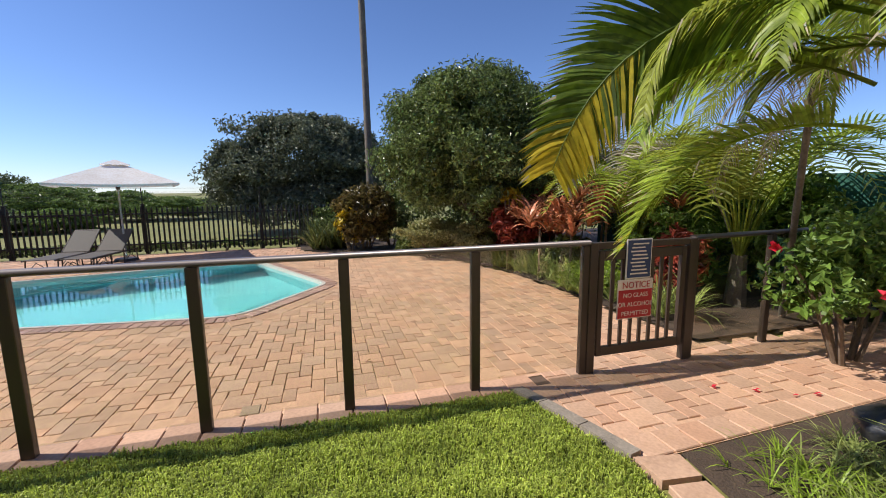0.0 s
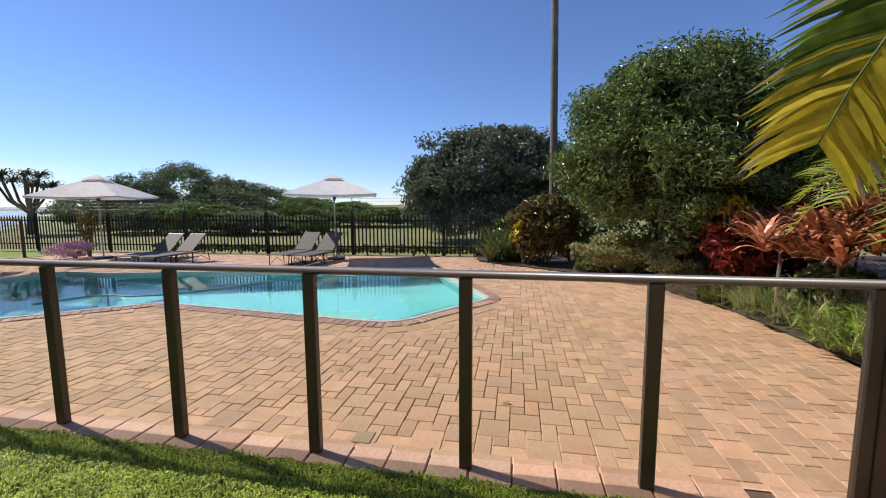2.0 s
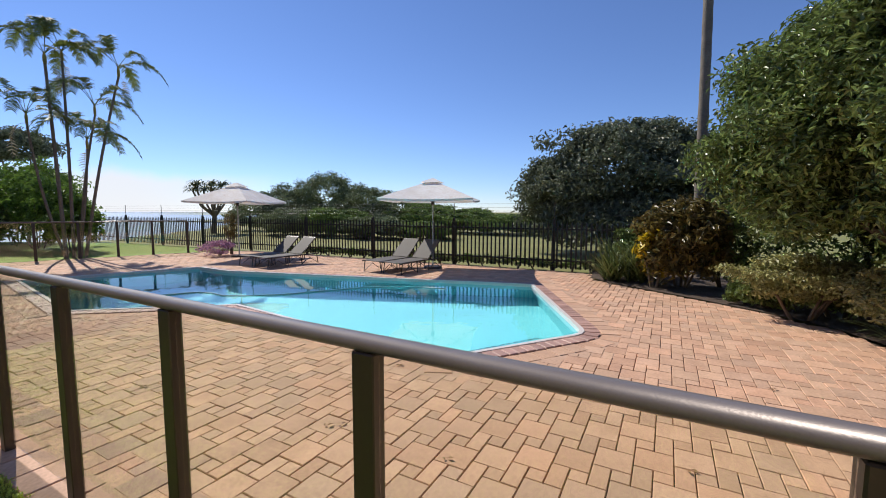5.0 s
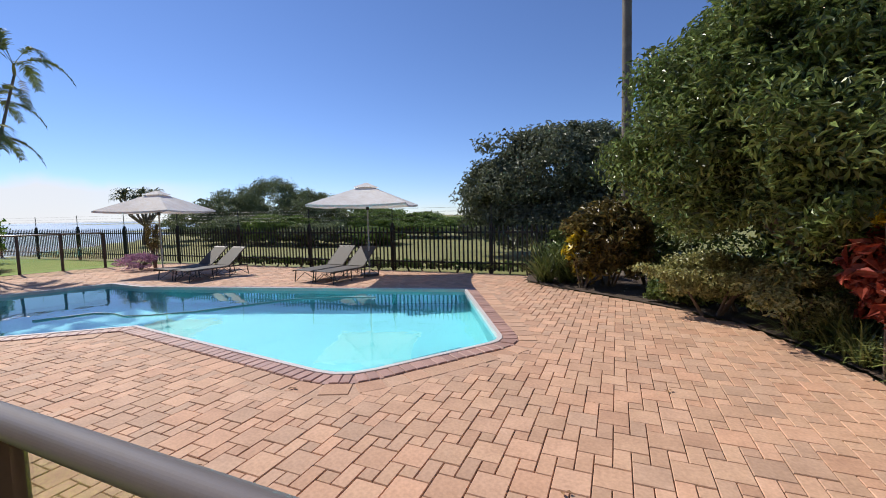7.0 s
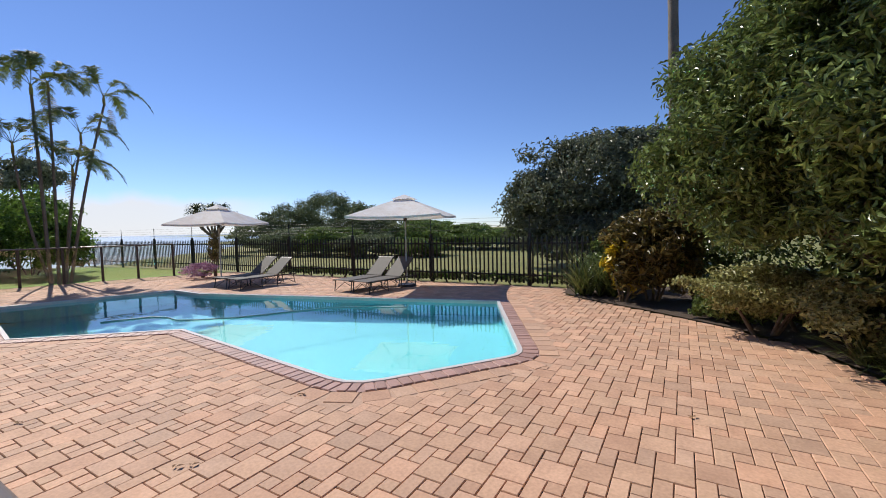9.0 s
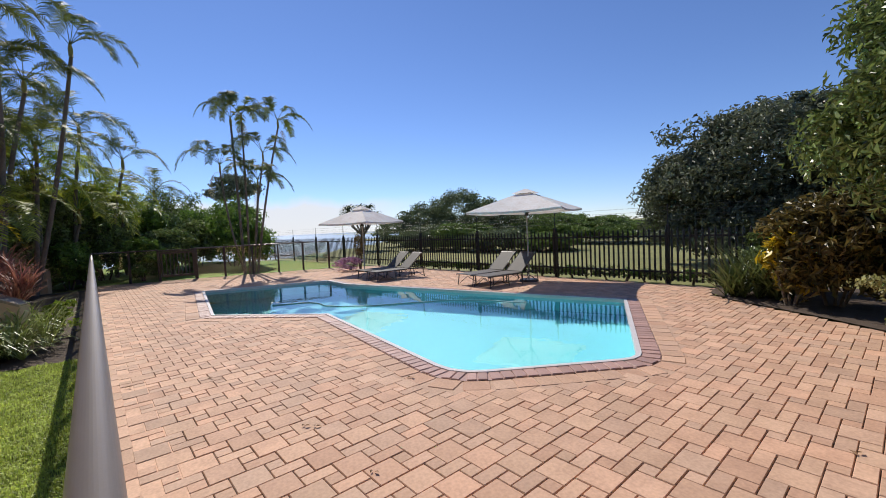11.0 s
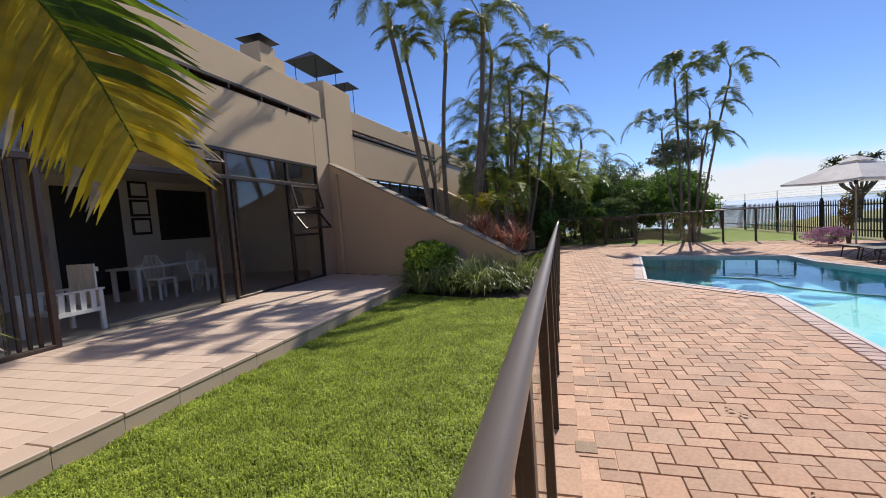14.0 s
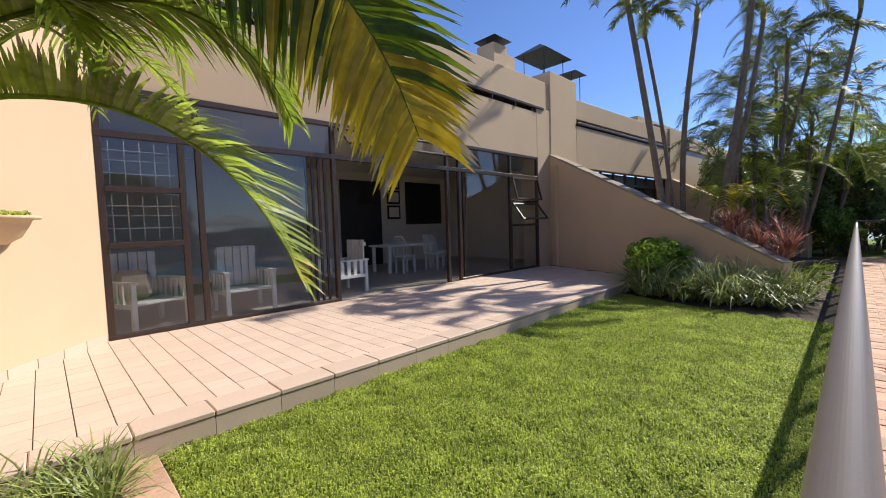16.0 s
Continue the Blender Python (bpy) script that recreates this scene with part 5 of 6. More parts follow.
# ---- trees and beds round the deck ----
tree("round_tree", "dense round evergreen tree with glossy dark leaves", (4.3, 9.2, 0), (3.98, 8.75, 2.42), (2.25, 2.15, 1.85), 820, 190, 0.096, DARKLEAF, 3, lump_r=0.19, inner=0.5, aspect=2.8)
tree("evergreen_tree", "dark evergreen tree in the shade of the bed", (5.9, 9.9, 0), (5.6, 9.7, 2.3), (1.6, 1.5, 1.75), 220, 110, 0.12, DARKLEAF, 13, lump_r=0.28)
for k, (x, y, rx, ry, rz) in enumerate(((4.6, 9.9, 1.0, 0.7, 0.75), (3.3, 10.4, 0.9, 0.5, 0.4), (4.3, 8.9, 0.7, 0.5, 0.42), (4.7, 8.0, 0.6, 0.5, 0.4), (3.7, 9.5, 0.7, 0.4, 0.4), (3.0, 9.9, 0.6, 0.4, 0.28), (5.2, 8.6, 0.8, 0.7, 0.6), (2.6, 11.6, 1.2, 0.7, 0.9), (4.6, 11.8, 1.4, 0.8, 1.1), (0.9, 12.4, 0.8, 0.4, 0.6), (4.9, 6.2, 0.5, 0.5, 0.4))):
    shrub("bed_shrub", "dark leafy shrub in the shade under the trees", (x, y, 0), (rx, ry, rz), 60, 60, 0.10, DARKLEAF, 400 + k, 2.0, 0.3)
tree("open_tree", "airy dark tree with thin branches behind the bed", (7.2, 14.0, 0), (6.6, 13.6, 3.6), (2.6, 2.4, 2.0), 90, 70, 0.12, GREYLEAF, 14, limbs=9, lump_r=0.22)
mw = tree("milkwood_tree", "dark grey-green coastal tree behind the palisade", (-0.1, 18.3, 0), (0.05, 18.3, 2.75), (3.35, 3.1, 2.1), 380, 100, 0.15, GREYLEAF, 4, trunk_r=0.2, lump_r=0.22)
for k, (x, y, z, rx, ry, rz, n) in enumerate(((-2.0, -0.6, 1.9, 1.7, 1.8, 1.75, 190), (2.2, -0.3, 2.2, 1.8, 1.8, 2.0, 190), (0.2, -1.4, 1.2, 2.6, 1.6, 1.2, 190), (-0.9, 0.0, 3.9, 1.2, 1.4, 0.8, 80), (1.2, 0.0, 3.9, 1.3, 1.4, 0.85, 80))):
    part_mesh("crown", crown_mesh("crown", (x, y, z), (rx, ry, rz), n, 90, 0.15, 70 + k, 2.2, 0.26), GREYLEAF, mw)
shrub("croton_bush", "bronze and gold croton bush at the bed's edge", (1.85, 11.1, 0), (0.88, 0.7, 0.92), 130, 60, 0.15, BRONZELEAF, 31, 3.0, 0.3)
shrub("croton_bush", "yellow-tipped croton bush at the bed's edge", (1.4, 10.85, 0), (0.40, 0.35, 0.62), 15, 30, 0.16, GOLDLEAF, 32, 3.0, 0.3)
strap_plant("strelitzia_clump", "dense clump of upright grey-green strap leaves", (0.92, 11.6, 0), (0.5, 0.4), 38, 13, 1.0, 0.032, DARKSTRAP, 33, 1.15, 0.3)
shrub("variegated_shrub", "low cream-green variegated shrub under the tree", (3.25, 9.2, 0), (0.95, 0.5, 0.40), 130, 60, 0.06, VARIEG, 34, 2.0, 0.28, 0.14)
shrub("variegated_shrub", "low cream-green variegated shrub at the paving's edge", (3.95, 8.3, 0), (0.72, 0.6, 0.38), 110, 60, 0.06, VARIEG, 35, 2.0, 0.28, 0.12)
shrub("red_croton", "dark red croton with a few yellow leaves", (4.35, 7.2, 0), (0.5, 0.5, 0.5), 60, 34, 0.17, REDLEAF, 36, 2.4, 0.32, 0.35)
shrub("yellow_croton", "croton top with yellow and red leaves", (4.2, 7.15, 0), (0.36, 0.36, 0.2), 16, 22, 0.15, GOLDLEAF, 37, 2.4, 0.35, 1.2)
shrub("red_croton", "deep red croton in the shaded bed", (5.6, 8.0, 0), (0.7, 0.6, 0.75), 44, 40, 0.18, REDLEAF, 38, 2.6, 0.3, 0.3)
for k, (x, y, z) in enumerate(((4.3, 6.15, 0.95), (4.65, 5.75, 1.15), (4.85, 6.2, 1.3), (5.2, 5.6, 1.35), (4.55, 6.6, 1.25), (5.5, 6.1, 1.5), (5.9, 5.3, 1.2))):
    strap_plant("cordyline", "cordyline with arching orange-red leaves", (x, y, 0), (0.3, 0.3, 0.45), 6, 20, 0.55, 0.06, ORANGELEAF, 80 + k, 0.8, 0.5, z - 0.35)
    part("stem", tube(bmesh.new(), [(0, 0, 0), (0.03, 0.02, z - 0.1)], 0.02, 6), BARK, scene.objects[[o.name for o in scene.objects if o.name.startswith("cordyline")][-1]])
for k, (x, y) in enumerate(((4.55, 5.6), (4.75, 5.0), (4.45, 6.6), (4.25, 7.5), (4.5, 6.1), (4.4, 7.0), (3.95, 8.15), (4.15, 7.9), (4.45, 5.2), (4.65, 4.4), (4.75, 3.8), (4.6, 6.7))):
    # lilies 3, 6 and 7 take darker leaves to paint the tree's shade
    strap_plant("grassy_lily", "tuft of arching grassy lily leaves at the paving", (x, y, 0.02), (0.22, 0.22), 15, 12, 0.6, 0.018, DARKSTRAP if k in (3, 6, 7) else STRAPLEAF, 90 + k, 0.95, 0.5)
shrub("groundcover", "fresh green groundcover beside the lilies", (4.7, 5.2, 0), (0.4, 0.7, 0.25), 60, 40, 0.07, LIMELEAF, 95, 1.8, 0.35)
shrub("bed_shrub", "mid-green shrub filling the shaded bed", (6.0, 4.9, 0), (0.9, 0.8, 0.7), 70, 50, 0.09, MIDLEAF, 96, 2.0, 0.3)
shrub("bed_shrub", "dark shrub at the back of the bed", (7.8, 7.0, 0), (1.5, 1.2, 1.3), 90, 60, 0.12, DARKLEAF, 97, 2.0, 0.3)
shrub("bed_shrub", "dark shrub at the back of the bed", (8.2, 10.6, 0), (1.6, 1.6, 1.4), 90, 60, 0.12, DARKLEAF, 98, 2.0, 0.3)
shrub("cordyline_red", "red-leaved cordyline beside the gate", (5.3, 4.3, 0), (0.4, 0.35, 0.55), 26, 26, 0.22, REDLEAF, 99, 4.0, 0.35)
# fan-like low palm behind the gate
fp = thing("low_palm", "low feathery palm with green and dry fronds behind the gate", "palm", pose(5.4, 5.2, 0))
for k in range(24):
    a = k * 2.4
    me = frond_mesh([(0, 0, 0.5), (0.4 * math.cos(a), 0.4 * math.sin(a), 1.9), (0.9 * math.cos(a), 0.9 * math.sin(a), 2.1), (1.35 * math.cos(a), 1.35 * math.sin(a), 1.2 + 0.3 * (k % 3))], 30, 0.4, 0.022, 200 + k, 0.3, 0.2, 2, 0.3)
    part_mesh("frond", me, (FROND, FRONDLIME, FRONDLIME, FRONDDRY if k % 8 == 3 else FROND)[k % 4], fp)
part("stem", tube(bmesh.new(), [(0, 0, -0.05), (0, 0, 0.6)], [0.12, 0.08], 9), PALMBARK, fp)
copy_thing(fp, pose(6.0, 3.95, 0, 0, 0, 50) @ Matrix.Scale(1.15, 4))
copy_thing(fp, pose(6.6, 6.6, 0, 0, 0, 130) @ Matrix.Scale(1.3, 4))
# shade-cloth screen and hibiscus by the walk's far end
NET = material("green_shade_cloth", (0.02, 0.10, 0.075), 0.8, 0.2, 3.0, 120.0, 0.3)
for k, (x, y, rx, ry, rz) in enumerate(((7.0, 3.9, 0.7, 0.7, 0.9), (7.1, 5.4, 0.7, 0.9, 1.1), (7.0, 1.2, 0.6, 0.7, 0.8))):
    shrub("screen_shrub", "shaded shrub in front of the green screen", (x, y, 0), (rx, ry, rz), 70, 50, 0.12, MIDLEAF, 420 + k, 2.4, 0.3)
scr = thing("shade_screen", "dark green shade-cloth screen behind the plants", "screen")
part("cloth", boxed(7.6, 0.6, 0.02, 7.62, 9.0, 1.75), NET, scr)
for y in (0.7, 2.8, 4.9, 7.0, 8.9):
    part("screen_post", tube(bmesh.new(), [(7.66, y, 0), (7.66, y, 1.8)], 0.03, 8), BROWN, scr)
hib = shrub("hibiscus", "hibiscus shrub with lime leaves and red blooms", (5.25, 2.3, 0), (1.15, 0.6, 0.62), 80, 34, 0.085, MIDLEAF, 101, 1.8, 0.22, 0.22, 9, "shrub", 0.25)
HIB = material("red_petal", (0.6, 0.02, 0.05), 0.5, 0.2, 10, 60, 0.05)
for k, (x, y, z) in enumerate(((-0.65, 0.25, 1.05), (-0.4, -0.4, 0.75), (0.3, -0.45, 1.2))):
    bloom = new("bloom")
    bloom.parent = hib
    bloom.location = (x, y, z)
    for q in range(6):
        rngb = np.random.default_rng(10 * k + q)
        a = q * 1.05
        me = leaves("petal", [(0.03 * math.cos(a), 0.03 * math.sin(a) - 0.01, 0.02 * math.sin(a))], [(math.cos(a) * 0.5, -1.0 + 0.3 * math.sin(a), math.sin(a) * 0.6)], 0.10, 1.2, rng=rngb)
        part_mesh("petal", me, HIB, bloom)
shrub("bed_shrub", "dark leafy shrub beside the garden walk", (6.6, 2.9, 0), (0.8, 0.5, 0.75), 60, 44, 0.10, MIDLEAF, 102, 2.0, 0.3)
# rough grass and stone ornament
for k, (x, y) in enumerate(((3.1, 1.35), (3.4, 1.2), (3.7, 1.3), (3.3, 0.9), (2.95, 0.95), (3.7, 0.8), (4.0, 1.1))):
    strap_plant("grass_tuft", "tuft of pale long grass in the bed", (x, y, 0), (0.2, 0.2), 22, 9, 0.24, 0.008, LIMELEAF if k % 3 == 0 else STRAPLEAF, 110 + k, 0.7, 0.5, category="grass")
strap_plant("spider_plant", "cream-striped spider plant in the front bed", (2.88, -0.12, 0), (0.32, 0.3), 26, 14, 0.42, 0.013, STRAPLEAF, 120, 0.8, 0.5)
strap_plant("spider_plant", "cream-striped spider plant beside the ornament", (3.8, 0.95, 0), (0.12, 0.12), 5, 14, 0.5, 0.02, STRAPLEAF, 121, 0.8, 0.4)
bm = bmesh.new()
bmesh.ops.create_icosphere(bm, subdivisions=3, radius=0.2)
for v in bm.verts:
    v.co *= 1 + 0.35 * noise.noise(v.co * 6) + 0.15 * noise.noise(v.co * 15)
    v.co.z = max(-0.1, v.co.z) * 0.9
rock = part("stone_ornament", bm, material("black_stone", (0.03, 0.03, 0.032), 0.35, 0.3, 8, 60, 0.3), smooth=True)
rock.location = (4.05, 1.35, 0.1)
tagged(rock, "shiny black lumpy stone ornament lying in the bed", "ornament")

# bed beside the patio wall
shrub("lime_shrub", "lime-green leafy shrub in the patio bed", (-6.0, 0.05, 0), (1.0, 0.65, 0.42), 170, 50, 0.09, LIMELEAF, 131, 1.7, 0.28, 0.22)
for k, (x, y) in enumerate(((-5.2, 0.25), (-5.0, 0.85), (-4.95, 1.4), (-5.5, 0.9), (-5.1, 1.9), (-5.6, 1.5), (-5.35, 0.0), (-5.7, 2.1), (-6.0, -0.25))):
    strap_plant("agapanthus", "arching variegated strap-leaf clump in the patio bed", (x, y, 0), (0.22, 0.22), 16, 14, (0.98, 0.80, 0.92, 1.05, 0.75)[k % 5], 0.02, (PALESTRAP, STRAPLEAF, PALESTRAP)[k % 3], 140 + k, 1.0, 0.6)
for k, (x, y, z) in enumerate(((-6.3, 1.5, 0.75), (-6.6, 1.15, 0.95), (-6.1, 1.95, 0.6), (-6.8, 1.7, 0.8))):
    strap_plant("cordyline", "bronze-red cordyline behind the strap leaves", (x, y, 0), (0.15, 0.15, 0.3), 5, 34, 0.55, 0.02, BRONZERED, 150 + k, 1.1, 0.35, z)
shrub("yellow_shrub", "small yellow-green shrub beside the rail", (-6.4, 2.35, 0), (0.4, 0.3, 0.3), 24, 30, 0.09, LIMELEAF, 155, 2, 0.35)
lp = thing("low_palm", "low yellow-green palm with drooping fronds", "palm", pose(-10.5, 0.5, 0))
for k in range(14):
    a = k * 2.4
    me = frond_mesh([(0, 0, 1.4), (0.4 * math.cos(a), 0.4 * math.sin(a), 2.3), (0.9 * math.cos(a), 0.9 * math.sin(a), 2.4), (1.2 * math.cos(a), 1.2 * math.sin(a), 1.5 + 0.2 * (k % 3))], 20, 0.36, 0.03, 230 + k, 0.35, 0.2, 2, 0.3, 0.1, 0.5)
    part_mesh("frond", me, (FRONDYELLOW, FROND)[k % 2], lp)
part("stem", tube(bmesh.new(), [(0, 0, -0.05), (0, 0, 1.5)], [0.13, 0.09], 9), PALMBARK, lp)
# thicket and hedges beyond the far end
for k, (x, y, rx, ry, rz, m) in enumerate(((-17.5, 0.0, 1.6, 1.5, 1.5, MIDLEAF), (-20.5, 2.2, 1.8, 1.5, 1.6, DARKLEAF), (-23.0, 4.5, 2.0, 1.6, 1.6, MIDLEAF), (-22.5, 7.2, 2.2, 1.5, 1.75, MIDLEAF), (-20.0, 8.3, 2.4, 1.9, 1.75, MIDLEAF), (-17.3, 8.4, 1.4, 1.0, 1.15, MIDLEAF),
                                           (-19.8, -1.5, 1.8, 1.5, 2.3, DARKLEAF), (-26, 1.0, 2.4, 2.6, 2.4, DARKLEAF), (-16.0, 2.2, 0.9, 0.8, 0.8, MIDLEAF), (-18.5, 3.2, 1.3, 1.2, 1.3, DARKLEAF), (-21.0, 5.2, 1.5, 1.3, 1.5, MIDLEAF), (-24.5, 9.0, 2.2, 1.6, 1.5, MIDLEAF), (-23.0, -1.0, 2.0, 2.0, 2.6, DARKLEAF), (-17.6, 5.2, 1.3, 1.2, 1.0, DARKLEAF), (-19.5, 6.4, 1.6, 1.2, 1.3, DARKLEAF), (-25.5, 6.2, 2.2, 2.0, 2.3, DARKLEAF), (-27.0, 9.5, 2.2, 2.0, 2.0, MIDLEAF), (-16.2, 4.3, 0.9, 0.8, 0.8, MIDLEAF), (-21.8, 3.2, 1.6, 1.4, 2.2, DARKLEAF), (-15.6, 0.9, 1.3, 1.1, 1.7, DARKLEAF), (-17.6, 1.6, 1.3, 1.2, 2.1, DARKLEAF), (-19.3, 2.6, 1.4, 1.2, 1.9, MIDLEAF))):
    shrub("hedge_bush", "leafy green bush of the far thicket", (x, y, 0), (rx, ry, rz), 110, 60, 0.16, m, 160 + k, 2.0, 0.26)
tree("flat_pine", "flat-topped dark tree far beyond the palms", (-37, 12.8, -1), (-37, 12.8, 5.7), (2.3, 2.1, 1.3), 90, 60, 0.25, GREYLEAF, 171)
# bush hill beyond the palisade
for k, (x, y, rx, ry, rz, m) in enumerate(((-27.5, 24.2, 3.0, 3.0, 2.2, HILLLEAF), (-25.8, 25.6, 3.0, 3.0, 3.0, HILLLEAF), (-23.2, 27.2, 3.6, 3.2, 4.0, HILLLEAF), (-20.2, 27.8, 3.6, 3.2, 3.1, HILLLEAF), (-17.2, 28.2, 3.6, 3.0, 2.4, HILLLEAF), (-14.2, 28.4, 3.4, 2.8, 1.9, DUNELEAF),
                                           (-11.2, 28.4, 3.2, 2.6, 1.5, DUNELEAF), (-8.2, 28.2, 3.0, 2.4, 1.2, DUNELEAF), (-19.5, 20.5, 3.0, 2.2, 1.5, HILLLEAF), (-16.4, 20.8, 2.8, 2.0, 1.5, DUNELEAF), (-13.2, 20.6, 2.6, 1.8, 1.1, HILLLEAF), (-10.6, 21.4, 2.4, 1.6, 0.85, DUNELEAF))):
    shrub("dune_bush", "rounded wind-clipped coastal bush on the dune", (x, y, -0.1), (rx, ry, rz * 0.62), 190, 80, 0.15, m, 180 + k, 2.0, 0.2, inner=0.6)
al = thing("aloe_tree", "branching tree aloe beyond the palisade", "tree", pose(-25.7, 18.9, -0.1) @ Matrix.Scale(1.2, 4))
part("trunk", tube(bmesh.new(), [(0, 0, 0), (0.05, 0.1, 1.1)], [0.16, 0.12], 8), BARK, al)
for k in range(9):
    a = k * 2.4
    e = (0.9 * math.cos(a) * (0.5 + 0.5 * (k % 2)), 0.9 * math.sin(a), 2.2 + 0.45 * ((k * 7) % 3) / 2)
    part("branch", tube(bmesh.new(), [(0.05, 0.1, 1.0), (e[0] * 0.6, e[1] * 0.6, 1.6), e], [0.08, 0.06, 0.05], 6), BARK, al)
    part_mesh("leaf_head", rosette_mesh("leaf_head", [e, (e[0] + 0.15, e[1], e[2] + 0.1)], 34, 0.65, 0.08, 300 + k, 0.6, 0.8), GREYLEAF, al)
# low hedge along the palisade's foot
for k in range(25):
    x = -10.4 + k * 0.47
    shrub("low_hedge", "low dark green hedge plant along the palisade", (x, FAR(x) - 0.10 + (0.25 if k % 2 else 0.2), 0), (0.40, 0.17, 0.15), 26, 22, 0.06, DARKLEAF if k % 3 else MIDLEAF, 210 + k, 1.8, 0.35, 0.0, 2)
# flowering bush and planter post at the sea side
shrub("flowering_bush", "low bush covered in purple-pink flowers", (-11.45, 10.2, 0), (0.72, 0.55, 0.27), 50, 60, 0.05, PURPLE, 221, 1.6, 0.35)
shrub("conifer", "small dark conical shrub behind the flowers", (-11.55, 10.75, 0), (0.28, 0.28, 0.58), 30, 40, 0.06, BRONZELEAF, 222, 2.0, 0.4, 0.35)


# ---- umbrellas ----
CANVAS = leaf_material("cream_canvas", (0.95, 0.87, 0.78), (0.96, 0.90, 0.83), 0.85, 0.22, 0.02)
STEEL = material("grey_pole", (0.40, 0.37, 0.33), 0.4, 0.1, 8.0, 90.0, 0.05, metal=0.4)


def canopy_mesh(bm, half, z_rim, z_top, f0, f1, n=8):
    rows = []
    for i in range(5):
        f = f0 + (f1 - f0) * i / 4
        ring = []
        for side in range(4):
            for s in range(n):
                u = s / n * 2 - 1
                x, y = [(u, -1), (1, u), (-u, 1), (-1, -u)][side]
                hollow = 1 - 0.06 * (1 - u * u) * f
                ring.append(bm.verts.new((x * half * f * hollow, y * half * f * hollow, z_top - (z_top - z_rim) * f - 0.035 * (1 - u * u) * f)))
        rows.append(ring)
    m = len(rows[0])
    for a, b in zip(rows, rows[1:]):
        for k in range(m):
            bm.faces.new((a[k], a[(k + 1) % m], b[(k + 1) % m], b[k]))
    return rows


def umbrella(at, turn, half, rim, tip):
    th = thing("patio_umbrella", "square cream canvas umbrella on a grey pole", "umbrella", pose(*at, 0, 0, turn), "pool umbrellas")
    part("pole", tube(bmesh.new(), [(0, 0, 0.05), (0, 0, tip - 0.03)], 0.021, 10), STEEL, th, smooth=True)
    bm = bmesh.new()
    bmesh.ops.create_cone(bm, cap_ends=True, segments=24, radius1=0.25, radius2=0.22, depth=0.06, matrix=Matrix.Translation((0, 0, 0.03)))
    part("base", bm, BROWN, th)
    bm = bmesh.new()
    rows = canopy_mesh(bm, half, rim, tip - 0.06, 0.14, 1.0)
    lip = [bm.verts.new(v.co + Vector((0, 0, -0.05))) for v in rows[-1]]
    m = len(lip)
    for k in range(m):
        bm.faces.new((rows[-1][k], rows[-1][(k + 1) % m], lip[(k + 1) % m], lip[k]))
    can = part("canopy", bm, CANVAS, th, "cream canvas canopy")
    bm = bmesh.new()
    canopy_mesh(bm, half, rim + 0.03, tip, 0.02, 0.24)
    part("vent", bm, CANVAS, can, "small upper canvas vent")
    for k in range(4):
        a = math.pi / 4 + k * math.pi / 2
        e = Vector((math.cos(a), math.sin(a), 0)) * half * 1.40
        part("rib", tube(bmesh.new(), [(0, 0, tip - 0.08), (e.x, e.y, rim - 0.01)], 0.011, 6), BROWN, th)
        part("strut", tube(bmesh.new(), [(0, 0, rim - 0.08), (e.x * 0.48, e.y * 0.48, rim + 0.20)], 0.009, 6), BROWN, th)
    part("hub", tube(bmesh.new(), [(0, 0, rim - 0.14), (0, 0, rim - 0.04)], 0.045, 10), BROWN, th)
    return th


umbrella((-3.78, 11.2, 0), 20, 1.14, 1.80, 2.35)
umbrella((-10.62, 10.4, 0), 20, 1.08, 1.79, 2.40)

# ---- sun loungers ----
SLING = material("taupe_sling_mesh", (0.08, 0.069, 0.062), 0.7, 0.08, 10.0, 200.0, 0.2)


def lounger(at, turn):
    th = thing("sun_lounger", "taupe sling sun lounger with a raised backrest", "lounger", pose(*at, 0, 0, turn) @ Matrix.Scale(0.9, 4), "sun loungers")
    for y in (-0.31, 0.31):
        part("side_rail", tube(bmesh.new(), [(-0.95, y, 0.30), (0.95, y, 0.30)], 0.018, 8), BROWN, th, smooth=True)
        for x0, x1 in ((-0.85, -0.9), (-0.25, -0.22), (0.30, 0.27), (0.85, 0.9)):
            part("leg", tube(bmesh.new(), [(x0, y, 0.30), (x1, y, 0.0)], 0.014, 7), BROWN, th, smooth=True)
        part("brace", tube(bmesh.new(), [(-0.85, y, 0.03), (-0.55, y, 0.20), (-0.28, y, 0.03)], 0.009, 6), BROWN, th)
        part("brace", tube(bmesh.new(), [(0.29, y, 0.03), (0.58, y, 0.20), (0.86, y, 0.03)], 0.009, 6), BROWN, th)
        part("back_rail", tube(bmesh.new(), [(0.28, y * 0.94, 0.32), (0.84, y * 0.94, 0.80)], 0.014, 7), BROWN, th, smooth=True)
    part("seat_sling", boxed(-0.95, -0.29, 0.305, 0.28, 0.29, 0.322, bevel=0.004), SLING, th)
    bm = boxed(0.0, -0.28, -0.008, 0.77, 0.28, 0.010, bevel=0.004)
    bmesh.ops.transform(bm, matrix=pose(0.285, 0, 0.325, 0, -40.6, 0), verts=bm.verts)
    part("back_sling", bm, SLING, th)
    part("head_bar", tube(bmesh.new(), [(0.84, -0.29, 0.80), (0.84, 0.29, 0.80)], 0.014, 7), BROWN, th)
    part("prop", tube(bmesh.new(), [(0.62, 0, 0.60), (0.92, 0, 0.30)], 0.01, 6), BROWN, th)
    return th


lounger((-4.62, 10.62, 0), 86)
lounger((-3.96, 10.56, 0), 84)
lounger((-8.30, 9.80, 0), 88)
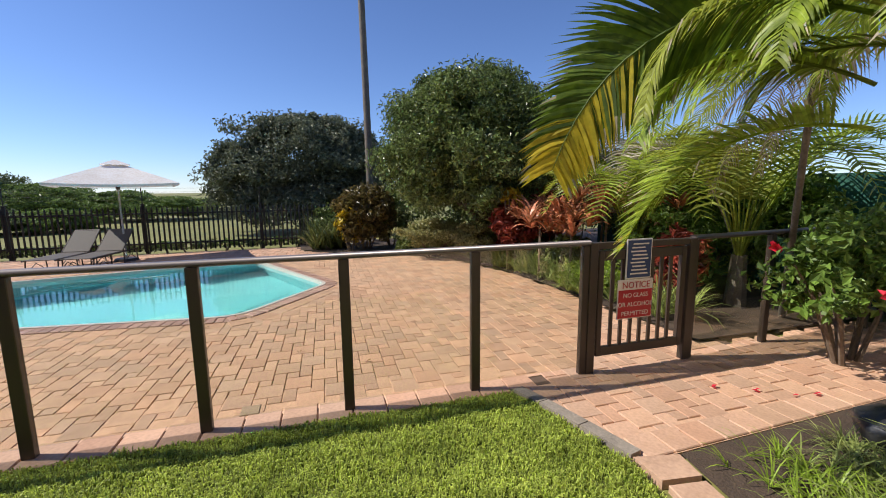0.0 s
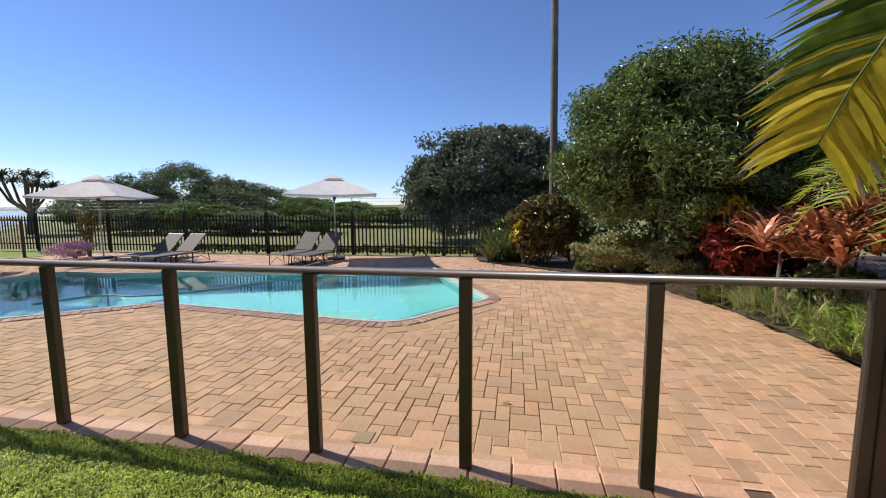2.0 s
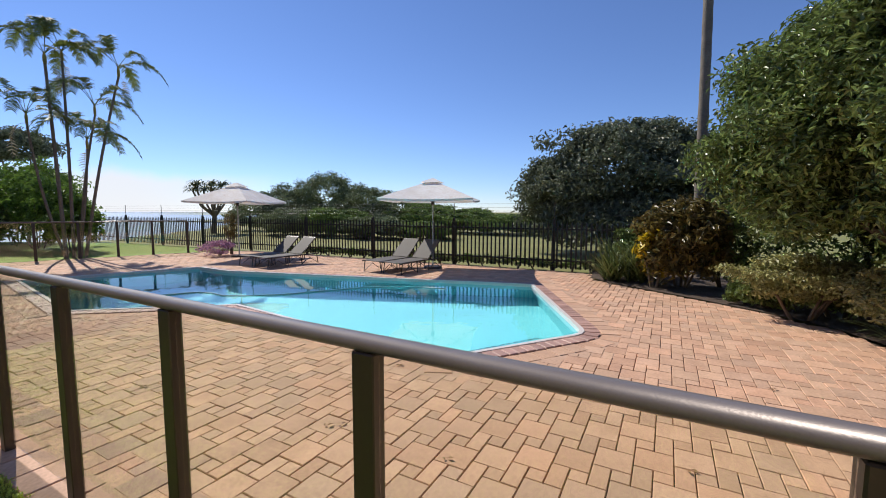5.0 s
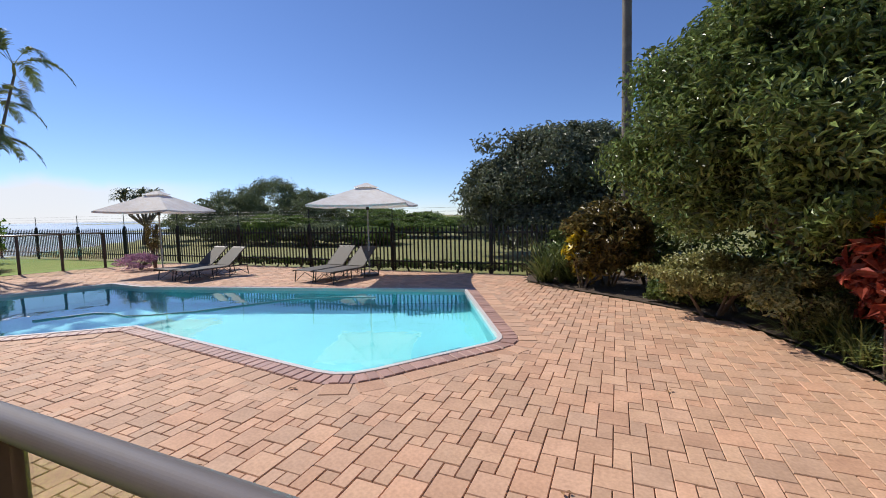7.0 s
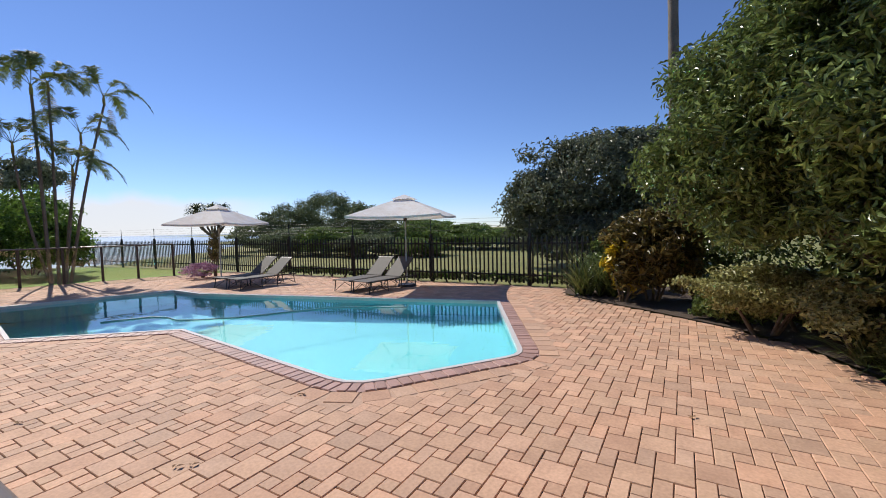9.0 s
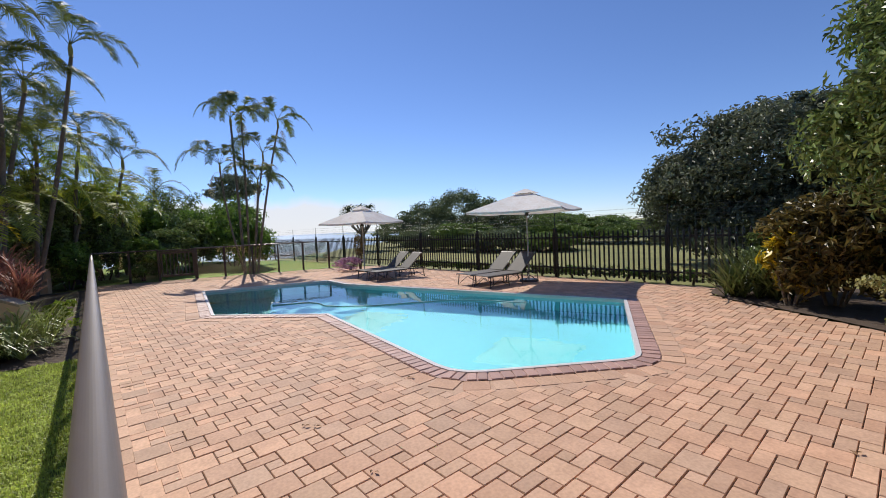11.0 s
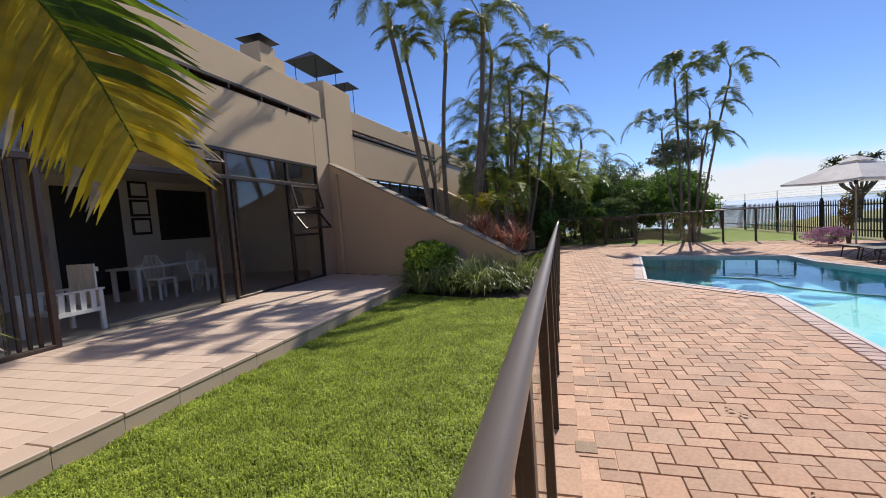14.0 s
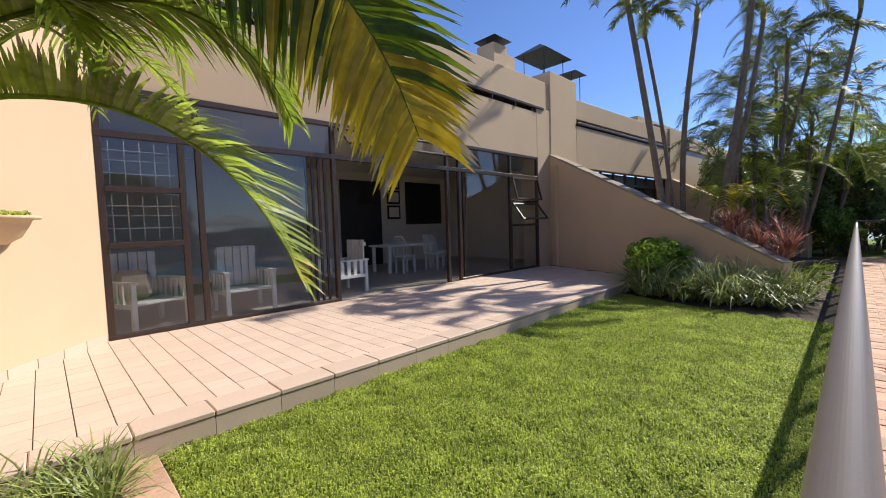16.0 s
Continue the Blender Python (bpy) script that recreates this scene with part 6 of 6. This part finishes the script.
lounger((-7.60, 9.77, 0), 86)


# ---- gates and signs ----
def gate(at, turn, width, label):
    th = thing("gate", label, "gate", pose(*at, 0, 0, turn))
    fr = part("gate_frame", boxed(0.05, -0.022, 0.14, 0.10, 0.022, 1.06, bevel=0.004), BROWN, th)
    part("gate_frame", boxed(width - 0.10, -0.022, 0.14, width - 0.05, 0.022, 1.06, bevel=0.004), BROWN, th)
    part("gate_frame", boxed(0.10, -0.02, 0.14, width - 0.10, 0.02, 0.22, bevel=0.004), BROWN, th)
    part("gate_frame", boxed(0.10, -0.02, 0.98, width - 0.10, 0.02, 1.06, bevel=0.004), BROWN, th)
    n = 7
    for k in range(n):
        x = 0.10 + (width - 0.2) * (k + 1) / (n + 1)
        part("gate_bar", boxed(x - 0.016, -0.008, 0.22, x + 0.016, 0.008, 0.98), BROWN, th)
    part("gate_post", boxed(-0.05, -0.035, -0.05, 0.03, 0.035, 1.13, bevel=0.005), BROWN, th)
    part("gate_post", boxed(width - 0.03, -0.035, -0.05, width + 0.05, 0.035, 1.13, bevel=0.005), BROWN, th)
    part("lintel", boxed(0.03, -0.025, 1.075, width - 0.03, 0.025, 1.13, bevel=0.005), BROWN, th)
    return th


gate((2.93, FENCE_Y, 0), 0, 1.01, "brown barred pool gate, closed, with signs hung on it")
ang = math.degrees(math.atan2((sb - sa).y, (sb - sa).x))
p17 = sa + (sb - sa) * (1.95 / SL)
gate((p17.x, p17.y, 0), ang, 1.15, "brown barred gate to the far lawn")
SIGNWHITE = material("sign_white", (0.75, 0.72, 0.68), 0.4, 0.06, 20, 80, 0.02)
SIGNRED = material("sign_red", (0.42, 0.02, 0.03), 0.4, 0.08, 20, 80, 0.02)
SIGNBLUE = material("sign_blue", (0.02, 0.05, 0.16), 0.4, 0.08, 20, 80, 0.02)
sg = thing("notice_sign", "red and white notice sign wired to the gate", "sign", pose(3.165, FENCE_Y - 0.03, 0.455))
part("board", boxed(0, -0.004, 0, 0.36, 0.004, 0.345, bevel=0.002), SIGNWHITE, sg)
part("red_field", boxed(0.008, -0.0075, 0.008, 0.352, -0.0045, 0.255), SIGNRED, sg)


def lettering(text, size, x, z, mat, parent):
    meshes = []
    for word in text.split():
        cu = bpy.data.curves.new("lettering", 'FONT')
        cu.body, cu.size, cu.extrude = word, size, 0.0008
        ob = new("lettering", cu)
        me = bpy.data.meshes.new_from_object(ob.evaluated_get(bpy.context.evaluated_depsgraph_get()))
        bpy.data.objects.remove(ob)
        meshes.append((me, max(v.co.x for v in me.vertices)))
    gap = size * 0.3
    x -= (sum(w for _, w in meshes) + gap * (len(meshes) - 1)) / 2
    for me, w in meshes:
        part_mesh("lettering", me, mat, parent).matrix_basis = pose(x, -0.009, z, 90, 0, 0)
        x += w + gap


lettering("NOTICE", 0.078, 0.18, 0.272, SIGNRED, sg)
for k, t in enumerate(("NO GLASS", "OR ALCOHOL", "PERMITTED")):
    lettering(t, 0.055, 0.18, 0.19 - k * 0.08, SIGNWHITE, sg)
sb2 = thing("rules_sign", "dark blue rules board with pale lines of small print", "sign", pose(3.235, FENCE_Y - 0.03, 0.805))
part("board", boxed(0, -0.004, 0, 0.26, 0.004, 0.345, bevel=0.002), SIGNWHITE, sb2)
part("blue_field", boxed(0.012, -0.0075, 0.012, 0.248, -0.0045, 0.333), SIGNBLUE, sb2)
for k in range(9):
    part("text_bar", boxed(0.04 + 0.01 * (k % 3), -0.0095, 0.04 + k * 0.032, 0.22 - 0.012 * (k % 4), -0.0078, 0.052 + k * 0.032), SIGNWHITE, sb2)

# fallen leaves and petals, pool hose and float
DRYLEAF = leaf_material("fallen_leaf", (0.16, 0.08, 0.035), (0.30, 0.17, 0.07), 0.7, 0.1, 0.4)
for k, (x, y) in enumerate(((-0.42, 3.97), (-0.35, 4.03), (-2.22, 3.68), (-2.56, 3.02), (-0.62, 5.12), (0.48, 4.03), (-3.03, 5.35), (1.75, 4.6), (2.4, 6.2), (-3.9, 4.3), (1.1, 3.6), (2.9, 7.4))):
    lf = part_mesh("fallen_leaf", leaves("fallen_leaf", [(0, 0, 0), (0.03, 0.02, 0.002)], [(0.1, 0.2, 1), (-0.2, 0.1, 1)], 0.048, 2.0, 0.1, np.random.default_rng(500 + k)), DRYLEAF)
    lf.location = (x, y, 0.012)
    tagged(lf, "small curled dry brown leaf on the pavers", "leaf", "fallen leaves")
for k, (x, y) in enumerate(((3.94, 2.13), (4.13, 1.98), (4.32, 1.95), (3.68, 2.27))):
    lf = part_mesh("fallen_petal", leaves("fallen_petal", [(0, 0, 0), (0.025, 0.01, 0.003)], [(0.2, 0.1, 1), (-0.1, 0.3, 1)], 0.055, 1.5, 0.1, np.random.default_rng(520 + k)), HIB)
    lf.location = (x, y, 0.016)
    tagged(lf, "fallen red hibiscus petals on the walk", "petal", "fallen petals")
hose = part("pool_hose", tube(bmesh.new(), [(-6.4, 5.7, -0.028), (-6.23, 6.03, -0.03), (-6.05, 6.36, -0.03), (-5.7, 6.45, -0.032), (-5.32, 6.40, -0.03), (-4.96, 6.58, -0.03), (-4.47, 7.01, -0.03), (-4.1, 7.6, -0.03), (-3.62, 8.33, -0.03), (-2.9, 8.76, -0.03), (-2.2, 9.0, -0.035)], 0.012, 8), material("pale_hose", (0.10, 0.26, 0.29), 0.45, 0.1, 20, 80, 0.1), smooth=True)
tagged(hose, "thin blue-green cleaner hose floating on the pool water", "hose")
bm = bmesh.new()
bmesh.ops.create_uvsphere(bm, u_segments=16, v_segments=8, radius=0.07, matrix=Matrix.Translation((-5.5, 9.0, -0.03)) @ Matrix.Diagonal((1, 1, 0.6, 1)))
tagged(part("pool_float", bm, SIGNWHITE, smooth=True), "small white chlorine float at the pool's far edge", "pool float")
